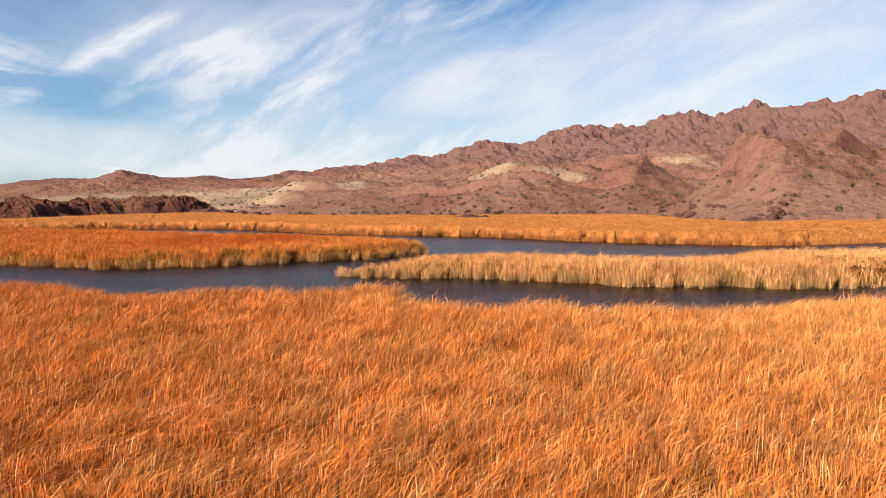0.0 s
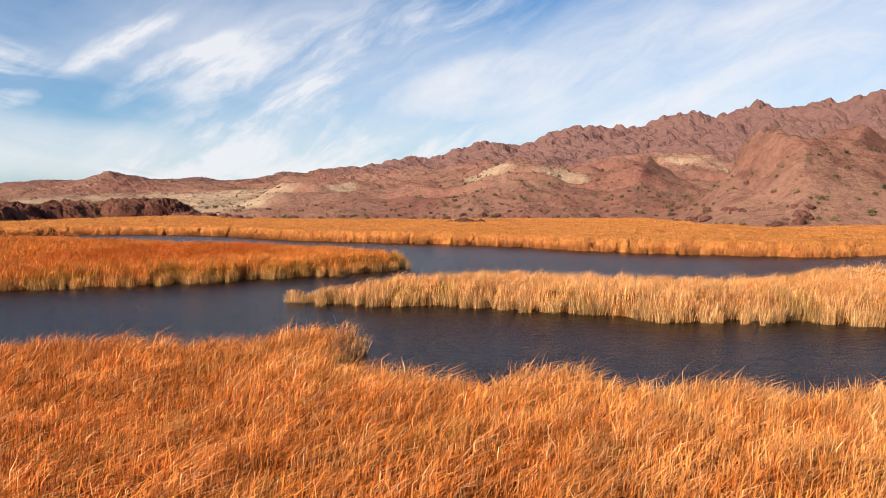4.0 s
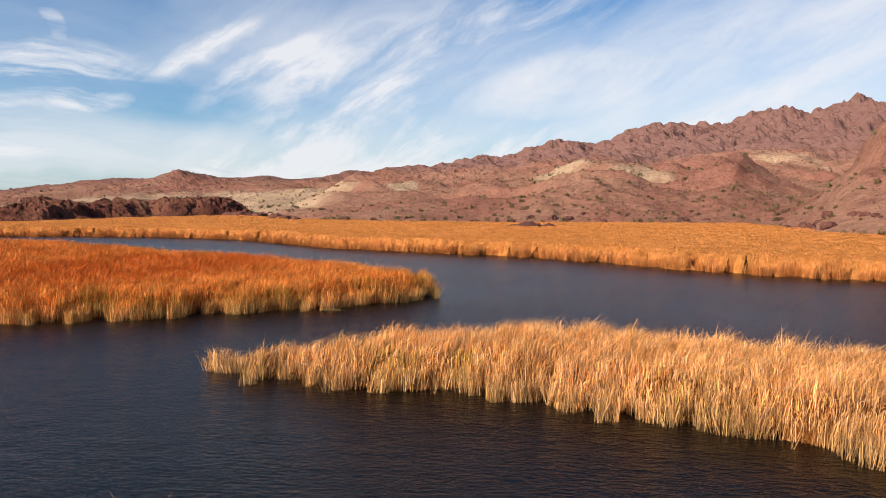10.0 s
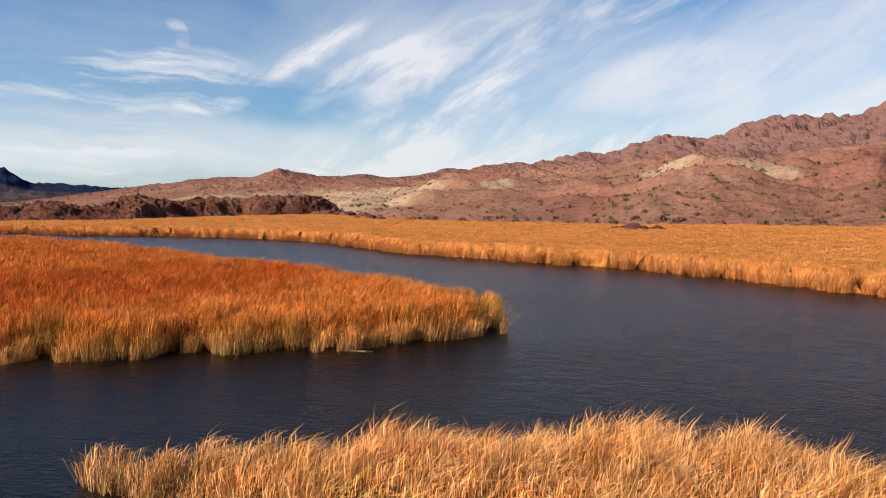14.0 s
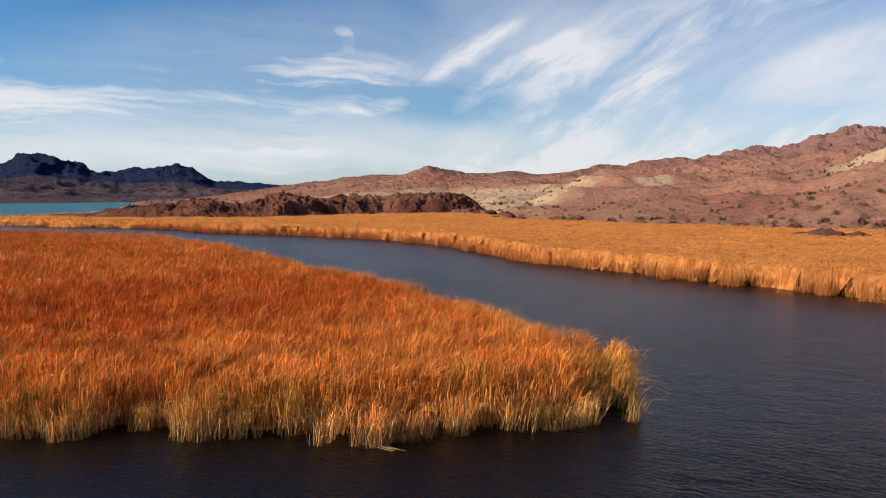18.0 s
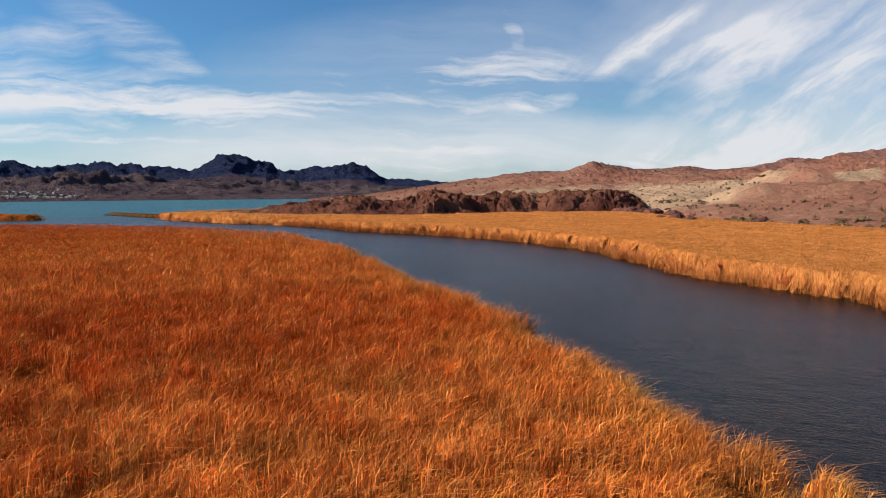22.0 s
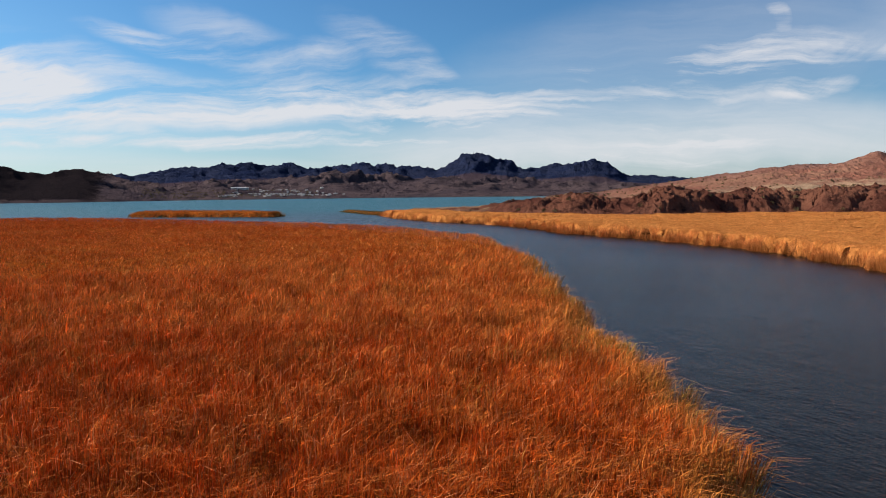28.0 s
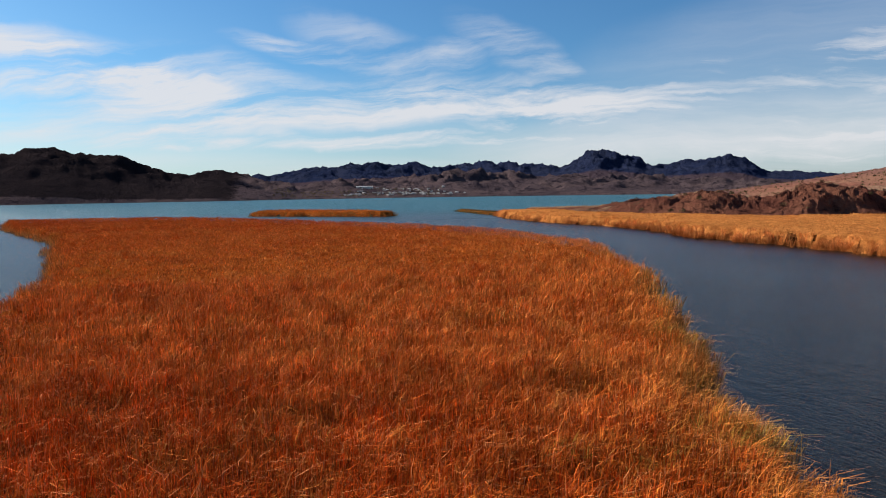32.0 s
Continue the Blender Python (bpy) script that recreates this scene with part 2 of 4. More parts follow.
def ground_material(name, base, dark, light, scale, bump, rough=0.95, tan=None, blotch=0.5, high=None):
    """Weathered rock and gravel: stains and painted shadow blotches, ledges and grit, with two other tones (tan, and
    high for haze) where the land has them.
    """
    m, n = material(name)
    where = n.add("NewGeometry").outputs["Position"]
    big, small = n.noise(where, 0.014 * scale, 5.0, 0.6, distort=0.6), n.noise(where, 0.075 * scale, 7.0, 0.68, distort=0.3)
    grit, ledge = n.noise(where, 0.45 * scale, 6.0, 0.72), n.noise(n.scaled(where, (1, 1, 3.5)), 0.16 * scale, 6.0, 0.7)
    c = n.mix(n.span(big, 0.36, 0.64), base, light)
    if high:
        rock_haze = n.add("Attribute")
        rock_haze.attribute_name = "high"
        c = n.mix(n.span(n.math("ADD", rock_haze.outputs["Fac"], n.math("MULTIPLY", n.math("SUBTRACT", big, 0.5), 0.7)), 0.25, 0.75), c, high)
    c = n.mix(n.math("MULTIPLY", n.span(small, 0.48, 0.68), blotch), c, dark)
    c = n.mix(n.math("MULTIPLY", n.span(ledge, 0.57, 0.72), 0.3), c, light)
    if tan:
        rock_haze = n.add("Attribute")
        rock_haze.attribute_name = "pale"
        pale = rock_haze.outputs["Fac"]
        c = n.mix(n.math("MULTIPLY", n.span(n.math("ADD", pale, n.math("MULTIPLY", n.math("SUBTRACT", small, 0.5), 1.1)), 0.32, 0.74), 0.92), c, tan)
    c = n.mix(n.math("MULTIPLY", n.span(grit, 0.42, 0.66), 0.42), c, n.mix(1.0, c, (0.42, 0.38, 0.36), "MULTIPLY"))
    height = n.math("ADD", n.math("MULTIPLY", small, 1.0), n.math("ADD", n.math("MULTIPLY", grit, 0.42), n.math("MULTIPLY", ledge, 0.25)))
    finish(n, c, rough, n.bump(height, 1.0, bump), 0.0)
    return m


REED_NEAR = reed_material("near reeds", (0.77, 0.305, 0.078), (0.60, 0.160, 0.026), (0.80, 0.43, 0.19), (0.34, 0.21, 0.035), 0.0, 0.68, drift=-0.008)
# browner foot stands for shade low on the island's front
REED_GOLD = reed_material("golden reeds", (0.75, 0.345, 0.110), (0.60, 0.21, 0.048), (0.78, 0.46, 0.26), (0.38, 0.27, 0.05), 0.07, 0.50, (0.56, 0.32, 0.12), vary=0.95)
REED_RUST = reed_material("rust reeds", (0.70, 0.230, 0.042), (0.48, 0.080, 0.008), (0.80, 0.40, 0.16), (0.27, 0.20, 0.032), 0.19, 0.40, (0.62, 0.35, 0.13), drift=-0.0008, vary=1.15, flecks=0.42, stand=(-47, 147, 29))
REED_OLIVE = reed_material("olive reeds", (0.15, 0.10, 0.03), (0.22, 0.10, 0.025), (0.24, 0.17, 0.06), (0.09, 0.085, 0.02), 0.3, 0.4)
REED_ISLET = reed_material("islet reeds", (0.66, 0.22, 0.05), (0.52, 0.15, 0.022), (0.70, 0.36, 0.12), (0.13, 0.10, 0.025), 0.34, 0.56)
# dark foot paints the shade on the lower bank face
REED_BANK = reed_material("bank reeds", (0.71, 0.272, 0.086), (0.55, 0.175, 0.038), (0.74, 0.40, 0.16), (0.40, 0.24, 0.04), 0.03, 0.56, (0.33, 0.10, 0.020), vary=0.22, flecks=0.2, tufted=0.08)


def litter_material(name, dark, light):
    """Matted dead leaves between the stems."""
    m, n = material(name)
    where = n.add("NewGeometry").outputs["Position"]
    patchy = n.math("ADD", n.math("MULTIPLY", n.noise(where, 0.9, 7.0, 0.75), 0.75), n.math("MULTIPLY", n.noise(where, 0.12, 3.0), 0.25))
    finish(n, n.mix(n.span(patchy, 0.32, 0.68), dark, light), 0.95, n.bump(n.noise(n.scaled(where, (5, 5, 1)), 2.0, 4.0), 1.0, 0.3), 0.0)
    return m


LITTER = litter_material("reed litter", (0.14, 0.045, 0.010), (0.34, 0.115, 0.024))
LITTER_RUST = litter_material("rust reed litter", (0.13, 0.032, 0.008), (0.54, 0.130, 0.018))
LITTER_GOLD = litter_material("golden reed litter", (0.36, 0.120, 0.026), (0.72, 0.275, 0.075))
HILL = ground_material("red gravel hills", (0.285, 0.118, 0.078), (0.150, 0.060, 0.046), (0.315, 0.155, 0.098), 1.0, 2.4, tan=(0.46, 0.30, 0.18), high=(0.205, 0.104, 0.082))
CLIFF = ground_material("dark volcanic rock", (0.128, 0.046, 0.031), (0.024, 0.010, 0.010), (0.21, 0.085, 0.052), 2.2, 2.6, blotch=0.85, tan=(0.36, 0.215, 0.125))
# haze blue painted into the rock; dark blotches stand for shaded folds
FAR = ground_material("mountain rock tinted haze blue", (0.029, 0.041, 0.096), (0.012, 0.018, 0.052), (0.046, 0.056, 0.105), 0.6, 40.0, tan=(0.115, 0.078, 0.088), blotch=0.85)
# dark blotches paint in shadows between the mauve ridges
SHORE_ROCK = ground_material("mauve-brown shore rock", (0.122, 0.088, 0.096), (0.020, 0.018, 0.032), (0.18, 0.125, 0.122), 0.6, 30.0, tan=(0.025, 0.0195, 0.0215), blotch=0.85)
MUD = ground_material("lake bed mud", (0.06, 0.05, 0.035), (0.04, 0.03, 0.02), (0.08, 0.06, 0.04), 1.0, 0.1)

m, n = material("rippled water")
geo = n.add("NewGeometry")
where = geo.outputs["Position"]
sep = n.add("SeparateXYZ")
n.put(sep.inputs[0], where)
# the open lake is silty green, the marsh channel dark brown
lake = n.span(n.math("ADD", n.math("MULTIPLY", sep.outputs[0], -1.0), n.math("MULTIPLY", n.noise(where, 0.01, 3.0), 60.0)), 300.0, 520.0)
c = n.mix(lake, (0.0040, 0.0030, 0.0020), (0.024, 0.105, 0.118))
small = n.noise(n.scaled(where, (1.0, 2.6, 1.0), 20), 1.6, 3.0, 0.6, distort=0.4)
wide = n.noise(n.scaled(where, (1.0, 2.0, 1.0), 35), 0.35, 2.0, 0.5)
gust = n.span(n.noise(where, 0.03, 3.0), 0.3, 0.7, 0.45, 1.0)
height = n.math("MULTIPLY", n.math("ADD", small, n.math("MULTIPLY", wide, 1.2)), n.math("ADD", gust, n.math("MULTIPLY", lake, 1.6)))
b, out = finish(n, c, n.math("ADD", 0.27, n.math("MULTIPLY", lake, 0.08)), n.bump(height, 1.0, 0.15), 0.36)
b.inputs["IOR"].default_value = 1.33
WATER = m

# ---- shaping helpers ----


def part(name, bm, mat, parent=None, label=""):
    mesh = bpy.data.meshes.new(name)
    bm.to_mesh(mesh)
    bm.free()
    ob = new(name, mesh)
    if mat:
        mesh.materials.append(mat)
    ob.parent = parent
    return tagged(ob, label)


def sheet(name, verts, faces, mat, parent=None, smooth=False):
    """A mesh from arrays: faces is a list of (k x corners) index arrays."""
    mesh = bpy.data.meshes.new(name)
    mesh.vertices.add(len(verts))
    mesh.vertices.foreach_set("co", np.asarray(verts, np.float32).ravel())
    counts = np.concatenate([np.full(len(f), f.shape[1]) for f in faces])
    loops = np.concatenate([f.ravel() for f in faces])
    mesh.loops.add(len(loops))
    mesh.loops.foreach_set("vertex_index", loops.astype(np.int32))
    mesh.polygons.add(len(counts))
    mesh.polygons.foreach_set("loop_start", (np.cumsum(counts) - counts).astype(np.int32))
    mesh.polygons.foreach_set("use_smooth", np.full(len(counts), smooth))
    mesh.update(calc_edges=True)
    mesh.validate()
    mesh.materials.append(mat)
    ob = new(name, mesh)
    ob.parent = parent
    return ob


def lattice(x, y, seed):
    """Gradient noise, about -1 to 1."""
    xi, yi = np.floor(x).astype(np.int64), np.floor(y).astype(np.int64)
    u, v = x - xi, y - yi

    def corner(i, j):
        k = ((xi + i) * 374761393 + (yi + j) * 668265263 + seed * 974711) & 0x7FFFFFFF
        k = ((k ^ (k >> 13)) * 1274126177) & 0x7FFFFFFF
        a = ((k ^ (k >> 16)) & 0xFFFF) * (2 * np.pi / 65536)
        return np.cos(a) * (u - i) + np.sin(a) * (v - j)

    s, t = u * u * u * (u * (u * 6 - 15) + 10), v * v * v * (v * (v * 6 - 15) + 10)
    return 1.5 * ((corner(0, 0) * (1 - s) + corner(1, 0) * s) * (1 - t) + (corner(0, 1) * (1 - s) + corner(1, 1) * s) * t)


def fractal(x, y, size, octaves=5, seed=1, gain=0.5, ridged=False):
    total, amp, f, most = 0.0, 1.0, 1.0 / size, 0.0
    for k in range(octaves):
        v = lattice(x * f + 17.3 * k, y * f - 9.1 * k, seed + k)
        total = total + amp * (1 - 2 * np.abs(v) if ridged else v)
        most, amp, f = most + amp, amp * gain, f * 2.03
    return total / most


def table(az, pairs):
    pairs = sorted(pairs)
    return np.interp(az, [p[0] for p in pairs], [p[1] for p in pairs])


def ease(t):
    t = np.clip(t, 0, 1)
    return t * t * (3 - 2 * t)


# ---- hills and mountains: heights by azimuth (left of +y) and distance from the marsh ----
HEART = (0.0, 100.0)
FOOT = [(66, 620), (60, 470), (58.4, 430), (54.5, 352), (49, 320), (41, 303), (32, 338), (24, 344), (21.3, 297), (17, 250), (8.8, 218), (-2.9, 202),
        (-23.8, 203), (-30.6, 158), (-40.5, 138), (-51.6, 172), (-75, 230)]
FRONT_AT = [(58, 405), (24, 405), (20, 450), (14, 590), (-20, 560), (-25, 450), (-30, 350), (-75, 350)]
FRONT = [(22.5, 6), (19, 9), (15, 22), (12, 25), (9, 24), (5, 22), (-2, 28), (-5, 33), (-8.3, 37), (-11.3, 35), (-13.5, 31), (-16.7, 29), (-20, 38),
         (-23, 22), (-26, 13), (-29, 23), (-32, 36), (-35, 43), (-38, 43), (-42, 36), (-60, 34), (-75, 40), (24, 3), (40, 2), (50, 1), (56, -3)]
MIDDLE = [(56, -6), (52, 2), (47, 8), (44, 13), (40.6, 20), (37, 27), (34, 33), (32.2, 34), (29.8, 32), (27.9, 32), (25.5, 33), (24, 34), (21, 37),
          (16.7, 37), (14.8, 41), (10, 46), (5, 52), (-5, 60), (-20, 66), (-40, 60), (-75, 60)]
CREST = [(24, 0), (18, 22), (13, 42), (10, 56), (7.3, 78), (5.9, 89), (2.7, 103), (0.6, 98), (-3.3, 132), (-5.7, 131), (-6.7, 123), (-9.5, 147), (-12.3, 167), (-14.5, 158),
         (-17, 160), (-19, 174), (-20.8, 190), (-22.5, 176), (-24.3, 188), (-27, 192), (-28.7, 186), (-30.2, 193), (-32, 184), (-33.7, 198), (-36, 196), (-45, 180), (-75, 150)]


def hill_height(az, r):
    x, y = HEART[0] - r * np.sin(np.radians(az)), HEART[1] + r * np.cos(np.radians(az))
    foot, r1 = table(az, FOOT), table(az, FRONT_AT)
    z1, z2, z3 = table(az, FRONT), table(az, MIDDLE), table(az, CREST)
    u1, u2, u3 = (r - foot) / (0.62 * (r1 - foot)), (r - foot - 40) / (800 - foot - 40), (r - 650) / (1500 - 650)
    h1 = z1 * np.where(u1 < 1, ease(np.clip(u1, 0, 1) ** 0.8), 1 - 0.45 * ease(u1 - 1))
    h2 = z2 * np.where(u2 < 1, 0.25 * np.clip(u2, 0, 1) + 0.75 * np.clip(u2, 0, 1) ** 2.2, 1 - 0.4 * ease((u2 - 1) * 1.5))
    h3 = z3 * np.where(u3 < 1, np.clip(u3, 0, 1) ** 1.25, 1 - 0.5 * ease((u3 - 1) * 2))
    base = np.maximum(np.maximum(h1, h2), h3)
    soft = np.log(np.exp((h1 - base) / 4) + np.exp((h2 - base) / 4) + np.exp((h3 - base) / 4)) * 4 + base - 4 * np.log(3.0) * np.exp(-base / 6)
    across, along = np.radians(az) * (250 + 0.45 * r), r
    bend = 22 * lattice(x / 110, y / 110, 5) + 9 * lattice(x / 37, y / 37, 6)
    rise = ease((r - foot) / 30)
    # rounded spurs parted by sharp gullies that run down the slope, and knolls between them
    phase = 3.1 * np.log(np.maximum(r, 1.0) / foot) + 1.2 * lattice(x / 150, y / 150, 9) + 0.5 * lattice(x / 60, y / 60, 10)
    step = phase - np.floor(phase)
    hollow = np.where(step < 0.35, 1 - ease(step / 0.35), ease((step - 0.35) / 0.65)) * ease((phase - 0.15) / 0.4)
    deep = 0.24 - 0.14 * ease((r - 480) / 250) - 0.08 * ease((az - 18) / 8) * ease((r - 600) / 150)
    spur = 0.40 - fractal(across + bend, along / 2.6, 120, 2, 11, 0.5, True)
    gully = 0.40 - fractal(across + 0.6 * bend, along / 3.4, 42, 3, 12, 0.55, True)
    knoll = 0.40 - fractal(x + bend, y - bend, 85, 3, 14, 0.45, True)
    crag = fractal(x + 4 * lattice(x / 9, y / 9, 7), y, 20, 4, 31, 0.6, True) - 0.40
    rocky = 0.25 + 0.75 * ease((fractal(x, y, 95, 3, 33) - 0.02) / 0.25)
    relief = (0.8 + np.minimum(0.20 * soft, 15)) * (1 - 0.35 * ease((r - 560) / 250)) * (1 - 0.5 * ease((az - 14) / 10) * ease((r - 480) / 150))
    far = ease((r - 750) / 400)
    ridge = fractal(x + 30 * lattice(x / 70, y / 70, 13), y, 95, 5, 35, 0.55, True) - 0.40
    h = soft * (1 - deep * hollow) + rise * (relief * (0.75 * spur + (0.42 - 0.2 * far) * gully + 0.55 * knoll + 0.6 * far * ridge) + np.maximum(rocky, 0.7 * ease((r - 630) / 130)) * (1.7 + 0.06 * np.minimum(soft, 100)) * crag) + far * soft * (0.03 + 0.05 * (fractal(x, y, 48, 5, 39, 0.68, True) - 0.40) + 0.06 * (0.40 - fractal(across * 1.6 + bend, along / 4, 34, 4, 40, 0.6, True)))
    h = h + 15 * np.exp(-np.hypot((x + 361) / 26, (y - 785) / 36) ** 1.3)
    return np.where(r < foot, -1.5 * ease((foot - r) / 12), np.maximum(h, 0.15) * ease((r - foot) / 14 + 0.15)) - 5 * ease((az - 49.5) / 2.5), x, y


def polar(name, azs, rs, height, mat, smooth=True):
    a, r = np.meshgrid(azs, rs, indexing="ij")
    z, x, y = height(a, r)
    i = np.arange(a.size).reshape(a.shape)
    quads = np.stack([i[:-1, :-1], i[:-1, 1:], i[1:, 1:], i[1:, :-1]], -1).reshape(-1, 4)
    ob = sheet(name, np.stack([x, y, z], -1).reshape(-1, 3), [quads], mat, smooth=smooth)
    return ob, a.ravel(), r.ravel()


rs = np.concatenate([np.arange(125, 640, 2.6), np.arange(640, 900, 4.5), np.arange(900, 1520, 6.0), np.arange(1520, 1800, 20.0)])
hills, a, r = polar("hills", np.arange(-60, 56.01, 0.21), rs, hill_height, HILL)
tagged(hills, "reddish brown desert hills rising to a rugged ridge", "hills", kind="structure")
corner = np.empty(len(hills.data.polygons), np.int32)
hills.data.polygons.foreach_get("loop_start", corner)
spot = np.empty(len(hills.data.loops), np.int32)
hills.data.loops.foreach_get("vertex_index", spot)
hills.data.polygons.foreach_set("use_smooth", r[spot[corner]] < 620)      # broken rock on the high ridge
pale = hills.data.attributes.new("pale", "FLOAT", "POINT")
hx, hy = HEART[0] - r * np.sin(np.radians(a)), HEART[1] + r * np.cos(np.radians(a))
tan = 1.15 * np.exp(-((a - 21) / 8) ** 2 - ((r - 490) / 165) ** 2) + 1.0 * np.exp(-((a - 32) / 9) ** 2 - ((r - 550) / 130) ** 2)
tan += 0.72 * np.exp(-((a + 5.5) / 3.6) ** 4 - ((r - 372) / 42) ** 2) + 0.66 * np.exp(-((a + 12.5) / 3.2) ** 4 - ((r - 350) / 30) ** 2)
tan += 0.66 * np.exp(-((a + 22.5) / 4.5) ** 4 - ((r - 700) / 60) ** 2) + 1.5 * np.exp(-((a - 9.4) / 1.3) ** 2 - ((r - 397) / 14) ** 2)
tan += 0.35 * fractal(hx, hy, 130, 3, 37) * ease((r - 300) / 150)
pale.data.foreach_set("value", tan.astype(np.float32))
# high slopes: haze greyness painted in; the left end is browner ground
high = hills.data.attributes.new("high", "FLOAT", "POINT")
high.data.foreach_set("value", np.maximum(ease((r - 640) / 260), ease((a - 43) / 5)).astype(np.float32))

OUTCROP = [(60, 0), (57.6, 2.5), (54.9, 6), (53.3, 7), (51.3, 12), (49.7, 10), (47.5, 12), (46, 14), (43.8, 11), (42, 10), (39.8, 15), (37.5, 13), (36, 11), (34, 14), (31, 13), (29, 15), (26, 14),
           (24.6, 13), (23.6, 8), (22.8, 3), (22.0, 0)]


def outcrop_height(az, r):
    x, y = HEART[0] - r * np.sin(np.radians(az)), HEART[1] + r * np.cos(np.radians(az))
    foot = table(az, FOOT) + 9 * fractal(x, y, 40, 3, 71)
    z = table(az, OUTCROP) * (0.74 - 0.10 * ease((az - 40) / 5) - 0.16 * ease((az - 49) / 3))
    u = (r - foot) / 46
    # steep broken faces with clefts, between slopes of rubble
    steep = ease((fractal(x, y, 55, 2, 73) + 0.12) / 0.3)
    rise = steep * ease(u / 0.42) + (1 - steep) * ease(np.clip(u, 0, 1) ** 0.8)
    rough = fractal(x + 6 * lattice(x / 14, y / 14, 8), y, 26, 5, 41, 0.55, True)
    cleft = np.exp(-(lattice(x / 11 + 0.4 * lattice(x / 5, y / 5, 45), y / 26, 43) / 0.10) ** 2)
    h = z * rise * np.where(u > 1.2, 1 - 0.75 * ease((u - 1.2) / 2.0), 1.0)
    knob = fractal(x - 3 * lattice(x / 7, y / 7, 12), y, 9, 4, 47, 0.6, True) - 0.3
    h = h + ((rough - 0.30) * 0.46 * z + 0.17 * z * knob - 0.30 * z * cleft * (0.3 + 0.7 * steep)) * ease(u * 1.8) * ease((3.4 - u) / 1.0) + 0.35 * fractal(x, y, 4, 3, 51) * ease(u)
    return np.where(u < 0, -2.0 * ease(-u * 3), h - 0.3) - 1.5 * ease((u - 2.7) / 0.6), x, y


outcrop, a, r = polar("rock_outcrop", np.arange(22.0, 60.01, 0.10), np.concatenate([np.arange(285, 420, 1.5), np.arange(420, 530, 3.5)]), outcrop_height, CLIFF, False)
tagged(outcrop, "dark red-brown volcanic cliffs behind the reeds", "cliff", kind="structure")
sandy = outcrop.data.attributes.new("pale", "FLOAT", "POINT")
ox, oy = HEART[0] - r * np.sin(np.radians(a)), HEART[1] + r * np.cos(np.radians(a))
sandy.data.foreach_set("value", (0.75 * ease((r - table(a, FOOT) - 42) / 22) + 0.45 * ease((a - 46) / 6) * ease((fractal(ox, oy, 30, 3, 75) + 0.1) / 0.3)).astype(np.float32))

SHORE = [(128, 1100), (104, 1200), (95, 1230), (86, 1230), (80, 1300), (72, 1350), (60, 1370), (45, 1400), (28, 1450)]
DARK_HILL = [(128, 50), (115, 62), (106, 72), (101, 82), (99, 98), (97.5, 102), (95.8, 104), (93.6, 86), (91.5, 66), (90, 51), (88.6, 46), (86.5, 59), (85, 50), (84, 42), (81, 24), (79.3, 6), (77, 0), (28, 0)]
LOW_HILL = [(128, 30), (86, 36), (83, 25), (79, 30), (74.6, 36), (72, 46), (70, 54), (67, 48), (64, 42), (58, 38), (53, 33), (49, 26), (44, 17), (38, 9), (28, 5)]
MESA = [(128, 100), (90, 105), (86.5, 104), (84.8, 100), (80.9, 128), (77.1, 156), (74.5, 160), (72.6, 164), (69.7, 138), (67.5, 158), (65.7, 158), (63.1, 150), (61.7, 148), (60.1, 140),
        (58.8, 178), (57.2, 212), (55.3, 182), (54.4, 170), (53.5, 134), (51.2, 138), (49.5, 150), (47.5, 162), (46.5, 140), (45.3, 92), (43, 78), (40.4, 66), (36, 40), (28, 20)]


def far_height(az, r):
    x, y = HEART[0] - r * np.sin(np.radians(az)), HEART[1] + r * np.cos(np.radians(az))
    shore = table(az, SHORE)
    u1, u2, u3 = (r - shore) / (1620 - shore), (r - shore) / (1950 - shore), (r - 1900) / (3900 - 1900)
    h1 = table(az, DARK_HILL) * np.where(u1 < 1, np.clip(u1, 0, 1) ** 0.8, 1 - 0.6 * ease((u1 - 1) / 1.5))
    h2 = table(az, LOW_HILL) * np.where(u2 < 1, np.clip(u2, 0, 1) ** 0.85, 1 - 0.5 * ease(u2 - 1))
    h3 = table(az, MESA) * (1 + 0.10 * fractal(az, 0 * az, 1.1, 5, 131, 0.65)) * np.where(u3 < 1, 0.25 * np.clip(u3, 0, 1) + 0.75 * np.clip(u3, 0, 1) ** 5, 1 - 0.6 * ease((u3 - 1) * 6))
    phase = 9.0 * np.log(np.maximum(r, 1.0) / shore) + 1.2 * lattice(x / 260, y / 260, 19) + 0.5 * lattice(x / 110, y / 110, 20)
    step = phase - np.floor(phase)
    hollow = np.where(step < 0.4, 1 - ease(step / 0.4), ease((step - 0.4) / 0.6)) * ease((phase - 0.2) / 0.4)
    h2 = h2 * (1.12 - 0.42 * hollow)
    base = np.maximum(np.maximum(h1, h2), h3)
    across = np.radians(az) * 1500
    ribs = fractal(across + 35 * lattice(x / 140, y / 140, 17), r / 2.0, 85, 5, 141, 0.55, True)
    gully = fractal(x + 60 * lattice(x / 200, y / 200, 15), y, 240, 7, 61, 0.6, True) - 0.45 + 1.3 * (ribs - 0.35) * (r < 2400) * (1 - 0.68 * ease((az - 82) / 4))
    crag = fractal(x, y, 70, 4, 66, 0.6, True) - 0.4
    h = base + ((2.0 + np.where(r < 2400, 0.48 - 0.2 * ease((az - 82) / 4), 0.27) * base) * gully + (1.5 + (0.09 + 0.12 * (r < 2400) * (1 - 0.65 * ease((az - 82) / 4))) * base) * crag) * ease((r - shore - 30) / 160) + 1.2 * ease((r - shore) / 8)
    return np.where(r < shore, -2.0, np.maximum(h, 0.4)), x, y


